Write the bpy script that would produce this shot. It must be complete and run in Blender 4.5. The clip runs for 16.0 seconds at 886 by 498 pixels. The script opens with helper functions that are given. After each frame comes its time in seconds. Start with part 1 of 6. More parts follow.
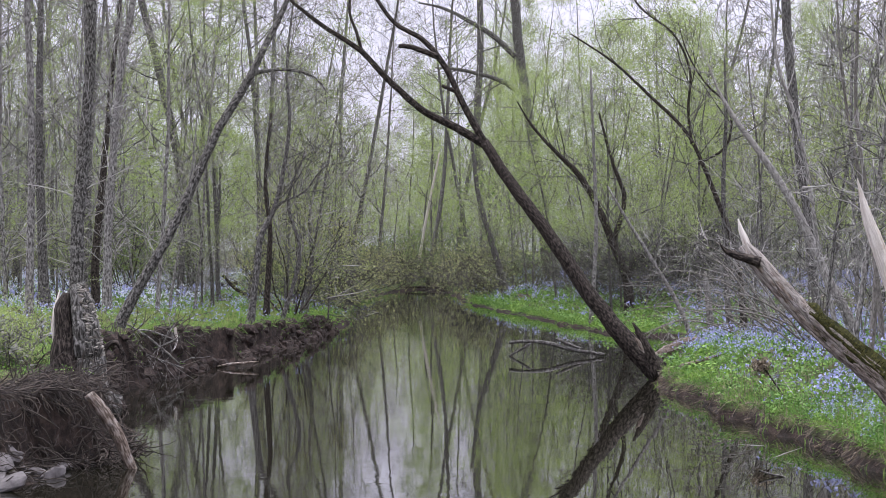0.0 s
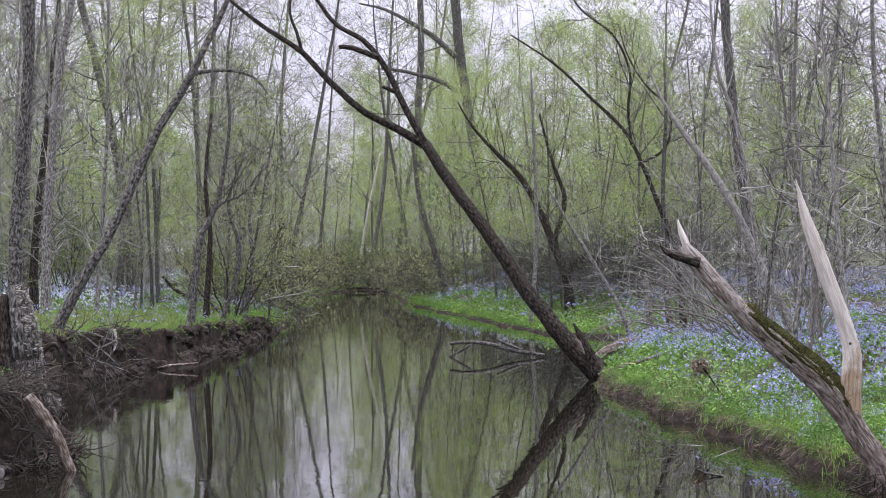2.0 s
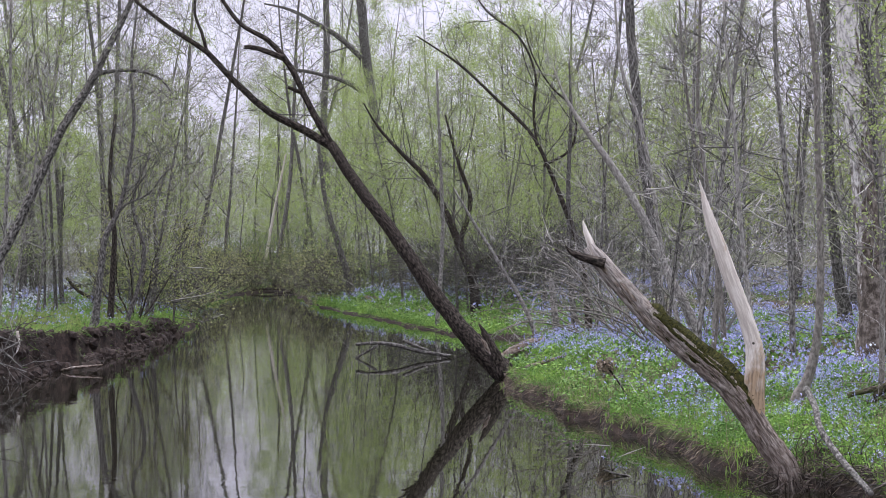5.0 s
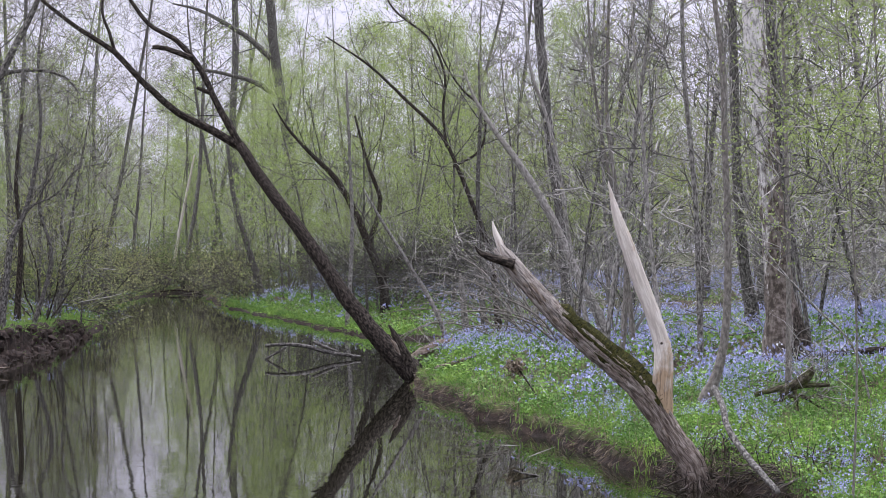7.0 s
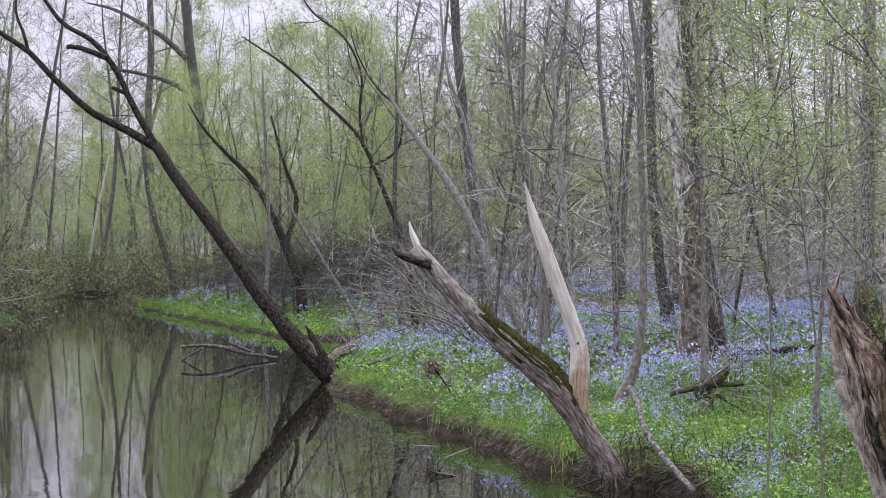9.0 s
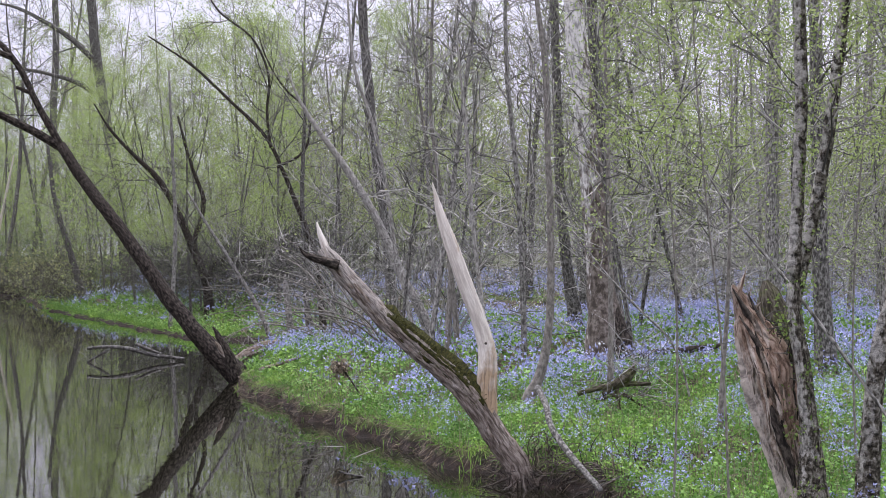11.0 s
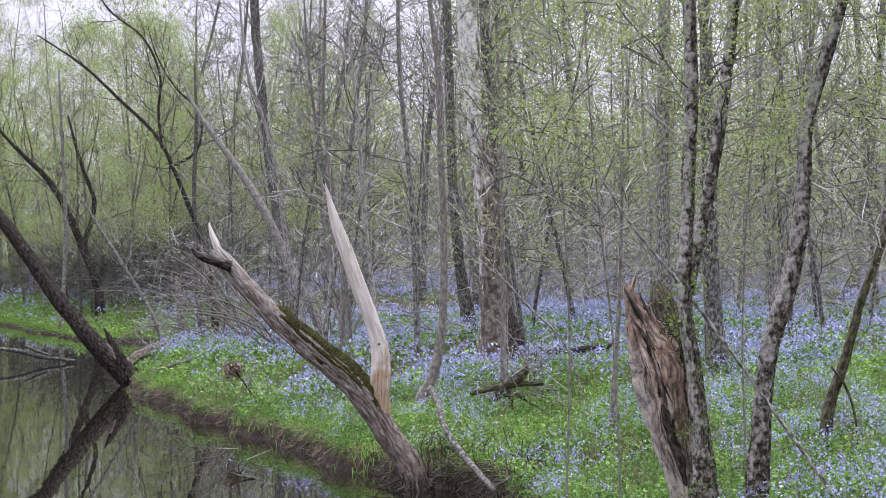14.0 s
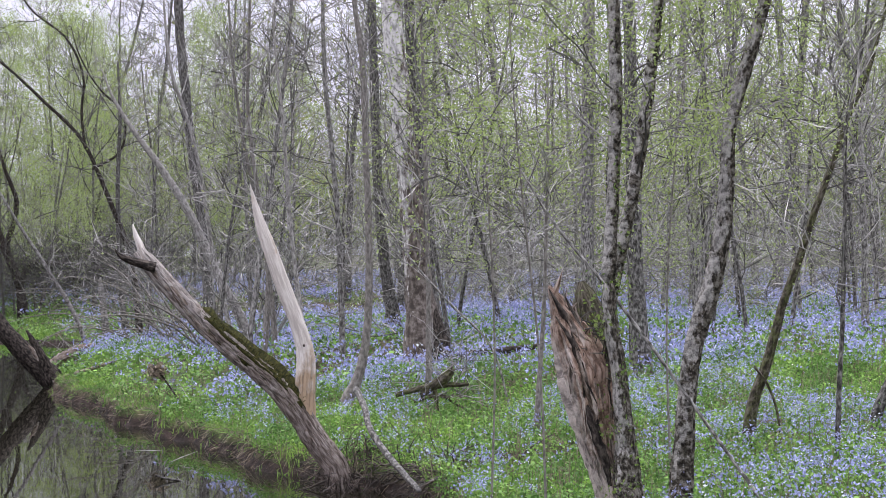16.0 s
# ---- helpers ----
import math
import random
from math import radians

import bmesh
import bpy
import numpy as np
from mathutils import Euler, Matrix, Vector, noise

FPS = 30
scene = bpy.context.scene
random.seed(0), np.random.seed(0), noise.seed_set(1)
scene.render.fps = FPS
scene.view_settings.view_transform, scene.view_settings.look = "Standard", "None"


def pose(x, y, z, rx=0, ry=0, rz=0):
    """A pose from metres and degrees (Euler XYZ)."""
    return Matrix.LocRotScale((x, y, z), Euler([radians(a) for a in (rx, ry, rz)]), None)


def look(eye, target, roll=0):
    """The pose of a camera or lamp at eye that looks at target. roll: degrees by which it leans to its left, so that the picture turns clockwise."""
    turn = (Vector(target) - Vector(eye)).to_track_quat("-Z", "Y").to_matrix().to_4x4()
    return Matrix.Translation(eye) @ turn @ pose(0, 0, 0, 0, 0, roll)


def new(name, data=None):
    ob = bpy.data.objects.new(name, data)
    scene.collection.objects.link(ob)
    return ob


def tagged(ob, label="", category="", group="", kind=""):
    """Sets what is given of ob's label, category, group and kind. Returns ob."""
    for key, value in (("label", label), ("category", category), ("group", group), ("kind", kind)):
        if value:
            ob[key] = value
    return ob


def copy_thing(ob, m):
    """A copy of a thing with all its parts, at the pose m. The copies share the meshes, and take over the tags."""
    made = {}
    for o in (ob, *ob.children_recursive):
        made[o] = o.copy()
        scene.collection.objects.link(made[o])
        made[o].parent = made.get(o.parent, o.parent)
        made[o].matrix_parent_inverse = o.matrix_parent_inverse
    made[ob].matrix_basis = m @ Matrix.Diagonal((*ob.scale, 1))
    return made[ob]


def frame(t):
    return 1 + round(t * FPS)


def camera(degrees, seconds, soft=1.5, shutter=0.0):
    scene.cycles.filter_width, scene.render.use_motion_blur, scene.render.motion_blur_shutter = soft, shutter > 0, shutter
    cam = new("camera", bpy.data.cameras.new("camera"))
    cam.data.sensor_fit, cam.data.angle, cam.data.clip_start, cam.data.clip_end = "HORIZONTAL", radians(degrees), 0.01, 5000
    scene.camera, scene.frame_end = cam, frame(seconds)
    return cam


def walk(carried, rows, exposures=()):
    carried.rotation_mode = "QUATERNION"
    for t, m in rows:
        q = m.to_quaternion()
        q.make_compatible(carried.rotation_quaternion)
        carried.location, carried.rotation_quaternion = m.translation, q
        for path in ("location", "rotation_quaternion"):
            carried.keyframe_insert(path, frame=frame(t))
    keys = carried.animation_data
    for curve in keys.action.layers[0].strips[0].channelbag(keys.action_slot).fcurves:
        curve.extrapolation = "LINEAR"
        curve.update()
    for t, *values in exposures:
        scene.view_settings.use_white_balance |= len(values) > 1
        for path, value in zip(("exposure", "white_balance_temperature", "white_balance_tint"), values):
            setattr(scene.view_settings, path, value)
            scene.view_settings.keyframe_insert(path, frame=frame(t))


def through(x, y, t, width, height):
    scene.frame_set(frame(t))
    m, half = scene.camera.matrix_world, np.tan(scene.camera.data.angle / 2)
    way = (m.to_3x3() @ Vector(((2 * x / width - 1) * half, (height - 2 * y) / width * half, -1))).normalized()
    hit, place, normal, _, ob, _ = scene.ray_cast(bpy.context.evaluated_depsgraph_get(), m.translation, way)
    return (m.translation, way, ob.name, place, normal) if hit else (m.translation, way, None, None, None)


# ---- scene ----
cam = camera(24.7, 16.0, soft=0.7)
EYE = 2.2
# seconds, yaw, pitch, roll: the camera turns on its stand above the water
ROWS = [
    (0.0, 0.000, -0.001, -0.004),
    (0.5, -0.343, 0.002, -0.000),
    (1.0, -0.798, 0.009, 0.010),
    (1.5, -1.184, 0.017, 0.022),
    (2.0, -1.680, 0.025, 0.034),
    (2.5, -2.035, 0.031, 0.049),
    (3.0, -2.461, 0.034, 0.065),
    (3.5, -2.935, 0.035, 0.075),
    (4.0, -3.339, 0.036, 0.073),
    (6.5, -6.250, 0.065, 0.138),
    (7.0, -6.898, 0.066, 0.158),
    (7.5, -7.457, 0.069, 0.170),
    (8.0, -7.984, 0.071, 0.181),
    (8.5, -8.640, 0.073, 0.195),
    (9.0, -9.254, 0.074, 0.210),
    (9.5, -9.880, 0.072, 0.224),
    (12.0, -13.064, 0.070, 0.341),
    (12.5, -13.589, 0.067, 0.349),
    (13.0, -14.093, 0.068, 0.354),
    (13.5, -14.483, 0.072, 0.362),
    (14.0, -14.891, 0.076, 0.374),
    (14.5, -15.385, 0.079, 0.385),
    (15.0, -15.894, 0.082, 0.399),
    (15.5, -16.400, 0.085, 0.418),
    (16.0, -17.009, 0.089, 0.443),
]
walk(cam, [(t, pose(0, 0, EYE, 90 + pitch, roll, yaw)) for t, yaw, pitch, roll in ROWS],
     exposures=[(0.0, 0.01), (4.0, -0.05), (6.5, -0.1), (9.5, -0.11), (12.0, 0.0), (16.0, 0.02)])

# ---- sky and light: a bright overcast spring day ----
world = bpy.data.worlds.new("overcast_sky")
scene.world = world
world.use_nodes = True
wn, wl = world.node_tree.nodes, world.node_tree.links
sky = wn.new("ShaderNodeTexSky")
sky.sky_type, sky.sun_disc = "NISHITA", False
sky.sun_elevation, sky.sun_rotation = radians(75), radians(-37)
sky.air_density, sky.dust_density, sky.ozone_density = 1.0, 4.0, 1.0
veil = wn.new("ShaderNodeHueSaturation")
veil.inputs["Saturation"].default_value = 0.3
veil.inputs["Value"].default_value = 0.12
wl.new(sky.outputs[0], veil.inputs["Color"])
cloud = wn.new("ShaderNodeMix")
cloud.data_type = "RGBA"
cloud.inputs[0].default_value = 0.8
cloud.inputs[7].default_value = (0.93, 0.91, 1.14, 1)
wl.new(veil.outputs[0], cloud.inputs[6])
wl.new(cloud.outputs[2], wn["Background"].inputs[0])
# an overcast sky is up to three times as bright overhead as at the horizon
tc, sep, law = wn.new("ShaderNodeTexCoord"), wn.new("ShaderNodeSeparateXYZ"), wn.new("ShaderNodeMapRange")
wl.new(tc.outputs["Generated"], sep.inputs[0])
wl.new(sep.outputs["Z"], law.inputs["Value"])
law.inputs["From Min"].default_value, law.inputs["From Max"].default_value = 0.0, 1.0
law.inputs["To Min"].default_value, law.inputs["To Max"].default_value = 0.95, 3.0
wl.new(law.outputs[0], wn["Background"].inputs[1])
sun = new("sun", bpy.data.lights.new("sun", "SUN"))
sun.data.energy, sun.data.angle, sun.data.color = 2.05, radians(40), (1.0, 0.99, 0.97)
sun.matrix_world = look((0, 0, 0), (0.15, -0.2, -0.97))


# ---- materials ----
def material(name, build):
    m = bpy.data.materials.new(name)
    m.use_nodes = True
    n, l = m.node_tree.nodes, m.node_tree.links
    build(n, l, n["Principled BSDF"])
    return m


def coords(n, l, scale=(1, 1, 1)):
    tc, mp = n.new("ShaderNodeTexCoord"), n.new("ShaderNodeMapping")
    mp.inputs["Scale"].default_value = scale
    l.new(tc.outputs["Object"], mp.inputs[0])
    return mp.outputs[0]


def noise_tex(n, l, vec, scale, detail=4, rough=0.6):
    t = n.new("ShaderNodeTexNoise")
    t.inputs["Scale"].default_value, t.inputs["Detail"].default_value, t.inputs["Roughness"].default_value = scale, detail, rough
    l.new(vec, t.inputs["Vector"])
    return t.outputs["Fac"]


def ramp(n, l, fac, stops):
    r = n.new("ShaderNodeValToRGB")
    while len(r.color_ramp.elements) < len(stops):
        r.color_ramp.elements.new(0.5)
    for e, (p, c) in zip(r.color_ramp.elements, stops):
        e.position, e.color = p, (*c, 1)
    l.new(fac, r.inputs[0])
    return r.outputs[0]


def mix(n, l, fac, a, b, blend="MIX"):
    x = n.new("ShaderNodeMix")
    x.data_type, x.blend_type = "RGBA", blend
    for sock, v in ((x.inputs[0], fac), (x.inputs[6], a), (x.inputs[7], b)):
        if hasattr(v, "links"):
            l.new(v, sock)
        else:
            sock.default_value = v if isinstance(v, float) else (*v, 1)
    return x.outputs[2]


def bump(n, l, height, bsdf, strength, distance):
    b = n.new("ShaderNodeBump")
    b.inputs["Strength"].default_value, b.inputs["Distance"].default_value = strength, distance
    l.new(height, b.inputs["Height"])
    l.new(b.outputs[0], bsdf.inputs["Normal"])


def bark_material(name, dark, mid, light, lichen=None, cover=0.62, grain=(13, 13, 4.5), moss=None, rel=0.012, weight=0.8, rise=None, side=None, blotch=(13.0, 1.0), edge=0.09, up=(-0.12, 0.2)):
    """Ridged bark with long grain, paler blotches of lichen and, on request, moss on the upper faces."""
    def build(n, l, s):
        uv, mp = n.new("ShaderNodeTexCoord"), n.new("ShaderNodeMapping")
        mp.inputs["Scale"].default_value = (grain[0], grain[2], 1)
        l.new(uv.outputs["UV"], mp.inputs[0])
        v = mp.outputs[0]
        a = noise_tex(n, l, v, 3.0, 6, 0.65)
        c = ramp(n, l, a, [(0.41, dark), (0.5, mid), (0.60, light)])
        big = noise_tex(n, l, coords(n, l, (1, 1, 0.6)), 1.3, 3)
        c = mix(n, l, ramp(n, l, big, [(0.35, (0, 0, 0)), (0.7, (0.3, 0.3, 0.3))]), c, mid)
        if lichen:
            blot = noise_tex(n, l, coords(n, l, (1, 1, blotch[1])), blotch[0], 6, 0.7)
            if rise:
                sep, high, add = n.new("ShaderNodeSeparateXYZ"), n.new("ShaderNodeMapRange"), n.new("ShaderNodeMath")
                l.new(coords(n, l), sep.inputs[0])
                l.new(sep.outputs["Z"], high.inputs["Value"])
                high.inputs["From Min"].default_value, high.inputs["From Max"].default_value = rise
                high.inputs["To Min"].default_value, high.inputs["To Max"].default_value = up
                l.new(blot, add.inputs[0])
                l.new(high.outputs[0], add.inputs[1])
                blot = add.outputs[0]
            if side:
                g, dot, mul = n.new("ShaderNodeNewGeometry"), n.new("ShaderNodeVectorMath"), n.new("ShaderNodeMath")
                dot.operation, mul.operation = "DOT_PRODUCT", "MULTIPLY_ADD"
                l.new(g.outputs["Normal"], dot.inputs[0])
                dot.inputs[1].default_value = side
                l.new(dot.outputs["Value"], mul.inputs[0])
                mul.inputs[1].default_value = 1.0
                l.new(blot, mul.inputs[2])
                blot = mul.outputs[0]
            c = mix(n, l, ramp(n, l, blot, [(cover - edge, (0, 0, 0)), (cover + edge, (weight, weight, weight))]), c, ramp(n, l, a, [(0.40, [0.45 * k for k in lichen]), (0.52, lichen), (0.66, [min(1.0, 1.15 * k) for k in lichen])]))
        if moss:
            g = n.new("ShaderNodeNewGeometry")
            sep = n.new("ShaderNodeSeparateXYZ")
            l.new(g.outputs["Normal"], sep.inputs[0])
            add = n.new("ShaderNodeMath")
            l.new(sep.outputs["Z"], add.inputs[0])
            l.new(noise_tex(n, l, coords(n, l), 5.0, 5), add.inputs[1])
            c = mix(n, l, ramp(n, l, add.outputs[0], [(0.75, (0, 0, 0)), (0.95, (1, 1, 1))]), c, moss)
        l.new(c, s.inputs["Base Color"])
        s.inputs["Roughness"].default_value = 0.9
        s.inputs["Specular IOR Level"].default_value = 0.2
        bump(n, l, a, s, 0.9, rel)
    return material(name, build)


BARK = bark_material("grey_bark", (0.028, 0.026, 0.023), (0.095, 0.09, 0.082), (0.24, 0.23, 0.215), (0.36, 0.365, 0.33), 0.66)
# the dark one also colours solid pieces standing for shade in hollows and cracks
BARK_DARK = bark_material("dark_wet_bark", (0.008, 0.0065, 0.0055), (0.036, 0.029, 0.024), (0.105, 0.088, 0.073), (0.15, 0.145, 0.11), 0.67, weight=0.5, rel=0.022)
BARK_PALE = bark_material("pale_grey_bark", (0.055, 0.051, 0.046), (0.18, 0.171, 0.158), (0.38, 0.365, 0.34), (0.45, 0.45, 0.40), 0.62)
BARK_ASH = bark_material("smooth_ash_grey_bark", (0.15, 0.14, 0.128), (0.30, 0.285, 0.262), (0.46, 0.44, 0.41), (0.50, 0.49, 0.45), 0.64, weight=0.5)
BARK_SMOOTH = bark_material("smooth_grey_bark", (0.11, 0.10, 0.088), (0.19, 0.175, 0.155), (0.28, 0.262, 0.235), (0.36, 0.35, 0.32), 0.68, weight=0.4, rel=0.004)
BARK_LICHEN = bark_material("lichened_bark", (0.014, 0.013, 0.011), (0.07, 0.066, 0.057), (0.24, 0.23, 0.21), (0.34, 0.335, 0.31), 0.57, grain=(12, 12, 5), weight=0.5)
BARK_MOSSY = bark_material("mossy_base_bark", (0.02, 0.017, 0.012), (0.065, 0.055, 0.038), (0.15, 0.135, 0.11), (0.09, 0.105, 0.03), 0.56)
SYCAMORE = bark_material("sycamore_bark", (0.05, 0.04, 0.033), (0.125, 0.104, 0.087), (0.24, 0.21, 0.185), (0.66, 0.64, 0.61), 0.61, grain=(7, 7, 3), rise=(1.2, 4.6), side=(-0.12, 0, 0), blotch=(9.0, 0.6), weight=0.9, edge=0.05)
SNAGBARK = bark_material("peeling_snag_bark", (0.085, 0.066, 0.054), (0.22, 0.18, 0.152), (0.37, 0.325, 0.285), (0.50, 0.46, 0.42), 0.60, rise=(0.3, 2.4), weight=0.7, blotch=(8.0, 0.7), rel=0.028, grain=(18, 18, 2.4))
SNAGWOOD = bark_material("weathered_snag_wood", (0.05, 0.037, 0.028), (0.165, 0.128, 0.10), (0.35, 0.30, 0.255), (0.46, 0.42, 0.38), 0.60, blotch=(7.0, 0.8), grain=(16, 16, 3.5))
PALEWOOD = bark_material("bleached_wood", (0.36, 0.31, 0.26), (0.58, 0.53, 0.47), (0.72, 0.68, 0.62), (0.46, 0.33, 0.18), 0.72, grain=(16, 16, 1.2), rel=0.005)
SPIKEWOOD = bark_material("bleached_spike_wood", (0.46, 0.415, 0.365), (0.58, 0.53, 0.47), (0.72, 0.68, 0.62), (0.38, 0.25, 0.13), 0.50, grain=(16, 16, 1.2), rel=0.005, rise=(1.4, 0.95), blotch=(5.0, 0.6))
ROTWOOD = bark_material("rotten_red_wood", (0.08, 0.052, 0.038), (0.25, 0.17, 0.125), (0.42, 0.325, 0.26), (0.60, 0.54, 0.48), 0.55, grain=(20, 20, 4.5), rel=0.02,
                        rise=(1.3, 0.1), side=(-0.2, 0.05, 0), blotch=(9.0, 0.25))
BARK_TWIN = bark_material("mottled_grey_bark", (0.012, 0.010, 0.007), (0.085, 0.074, 0.056), (0.28, 0.26, 0.225), (0.54, 0.52, 0.48), 0.585, grain=(11, 11, 8), weight=0.75, rel=0.06,
                          rise=(0.0, 1.0), side=(-0.15, -0.05, 0), blotch=(13.0, 0.7), edge=0.035, up=(-0.22, 0.0))
MOSS = bark_material("dark_moss", (0.012, 0.014, 0.004), (0.035, 0.036, 0.008), (0.075, 0.07, 0.018), (0.33, 0.33, 0.22), 0.73, grain=(14, 14, 14), rel=0.02)


def twig_material(name, dark, light):
    """Bare wood that differs from twig to twig."""
    def build(n, l, s):
        g = n.new("ShaderNodeNewGeometry")
        c = ramp(n, l, g.outputs["Random Per Island"], [(0.0, dark), (0.58, [0.62 * a + 0.38 * b for a, b in zip(dark, light)]), (1.0, light)])
        grain = noise_tex(n, l, coords(n, l), 6.0, 3)
        c = mix(n, l, ramp(n, l, grain, [(0.4, (0, 0, 0)), (0.7, (0.5, 0.5, 0.5))]), c, dark)
        l.new(c, s.inputs["Base Color"])
        s.inputs["Roughness"].default_value = 0.85
    return material(name, build)


TWIG = twig_material("grey_twigs", (0.045, 0.042, 0.038), (0.56, 0.54, 0.51))
TWIG_PALE = twig_material("pale_twigs", (0.12, 0.113, 0.105), (0.62, 0.60, 0.57))
TWIG_DARK = twig_material("dark_twigs", (0.014, 0.013, 0.011), (0.17, 0.16, 0.145))
LITTER = twig_material("dead_leaf_litter", (0.016, 0.011, 0.008), (0.11, 0.082, 0.063))
ROOTS = twig_material("dead_roots", (0.018, 0.013, 0.010), (0.135, 0.11, 0.09))


def leaf_material(name, low, high, through=0.35, stand=None):
    """Leaves that differ one by one and, on request, from one stand of plants (a scale) to the next."""
    def build(n, l, s):
        g = n.new("ShaderNodeNewGeometry")
        c = ramp(n, l, g.outputs["Random Per Island"], [(0.0, low), (1.0, high)])
        if stand:
            tone = noise_tex(n, l, coords(n, l), stand, 3, 0.6)
            c = mix(n, l, 1.0, c, ramp(n, l, tone, [(0.36, (0.62, 0.66, 0.7)), (0.5, (0.95, 0.95, 0.95)), (0.64, (1.5, 1.32, 1.2))]), "MULTIPLY")
        l.new(c, s.inputs["Base Color"])
        s.inputs["Roughness"].default_value = 0.6
        tr, mx = n.new("ShaderNodeBsdfTranslucent"), n.new("ShaderNodeMixShader")
        l.new(c, tr.inputs[0])
        mx.inputs[0].default_value = through
        l.new(s.outputs[0], mx.inputs[1])
        l.new(tr.outputs[0], mx.inputs[2])
        l.new(mx.outputs[0], n["Material Output"].inputs[0])
    return material(name, build)


LEAF_SPRING = leaf_material("spring_leaves", (0.22, 0.31, 0.08), (0.47, 0.56, 0.22), 0.55)
LEAF_NEAR = leaf_material("young_leaflets", (0.20, 0.275, 0.075), (0.41, 0.495, 0.185), 0.45)
LEAF_GREEN = leaf_material("green_leaves", (0.09, 0.16, 0.03), (0.24, 0.33, 0.08), 0.45)
LEAF_OLIVE = leaf_material("olive_buds", (0.20, 0.22, 0.08), (0.38, 0.40, 0.17), 0.4)
HERB = leaf_material("herb_leaves", (0.07, 0.165, 0.03), (0.235, 0.43, 0.085), 0.3, 1.6)
GRASS_FRESH = leaf_material("fresh_grass_blades", (0.085, 0.20, 0.032), (0.26, 0.44, 0.095), 0.3, 1.6)
GRASS = leaf_material("grass_blades", (0.13, 0.20, 0.045), (0.36, 0.42, 0.14), 0.3)
STRAW = leaf_material("dead_straw", (0.06, 0.043, 0.03), (0.34, 0.28, 0.20), 0.2)
PETAL = leaf_material("bluebell_petals", (0.25, 0.27, 0.54), (0.48, 0.51, 0.79), 0.25)
PETAL_WHITE = leaf_material("pale_petals", (0.6, 0.66, 0.8), (0.85, 0.88, 0.92), 0.25)


def fungus_build(n, l, s):
    info = n.new("ShaderNodeObjectInfo")
    c = ramp(n, l, info.outputs["Random"], [(0.0, (0.26, 0.235, 0.20)), (0.5, (0.46, 0.43, 0.375)), (1.0, (0.66, 0.63, 0.56))])
    fine = noise_tex(n, l, coords(n, l), 60.0, 3)
    l.new(mix(n, l, ramp(n, l, fine, [(0.4, (0, 0, 0)), (0.7, (0.6, 0.6, 0.6))]), c, (0.12, 0.10, 0.08)), s.inputs["Base Color"])
    s.inputs["Roughness"].default_value = 0.85


FUNGUS = material("bracket_fungus_flesh", fungus_build)



def ground_build(n, l, s):
    tc = n.new("ShaderNodeTexCoord")
    v = tc.outputs["Object"]
    fine = noise_tex(n, l, v, 9.0, 8, 0.7)
    litter = ramp(n, l, fine, [(0.38, (0.02, 0.015, 0.01)), (0.5, (0.06, 0.046, 0.031)), (0.64, (0.17, 0.135, 0.095))])
    green = ramp(n, l, fine, [(0.3, (0.018, 0.03, 0.009)), (0.5, (0.055, 0.078, 0.023)), (0.7, (0.15, 0.155, 0.065))])
    patch = noise_tex(n, l, v, 0.5, 5, 0.6)
    top = mix(n, l, ramp(n, l, patch, [(0.40, (0, 0, 0)), (0.56, (1, 1, 1))]), litter, green)
    mud = ramp(n, l, noise_tex(n, l, v, 5.0, 8, 0.7), [(0.38, (0.009, 0.0065, 0.005)), (0.5, (0.024, 0.017, 0.0135)), (0.64, (0.06, 0.042, 0.033))])
    g, sep = n.new("ShaderNodeNewGeometry"), n.new("ShaderNodeSeparateXYZ")
    l.new(g.outputs["Normal"], sep.inputs[0])
    steep = ramp(n, l, sep.outputs["Z"], [(0.66, (1, 1, 1)), (0.88, (0, 0, 0))])
    high = n.new("ShaderNodeSeparateXYZ")
    l.new(g.outputs["Position"], high.inputs[0])
    wet = ramp(n, l, high.outputs["Z"], [(0.08, (1, 1, 1)), (0.17, (0, 0, 0))])
    steep = mix(n, l, 1.0, steep, wet, "LIGHTEN")
    l.new(mix(n, l, steep, top, mud), s.inputs["Base Color"])
    s.inputs["Roughness"].default_value = 0.92
    s.inputs["Specular IOR Level"].default_value = 0.2
    bump(n, l, fine, s, 0.8, 0.05)


GROUND = material("forest_soil", ground_build)


def clod_build(n, l, s):
    a = noise_tex(n, l, coords(n, l), 14.0, 7, 0.7)
    l.new(ramp(n, l, a, [(0.36, (0.012, 0.008, 0.006)), (0.5, (0.036, 0.025, 0.020)), (0.66, (0.085, 0.060, 0.048))]), s.inputs["Base Color"])
    s.inputs["Roughness"].default_value = 0.95
    bump(n, l, a, s, 0.8, 0.02)


CLOD = material("torn_soil", clod_build)


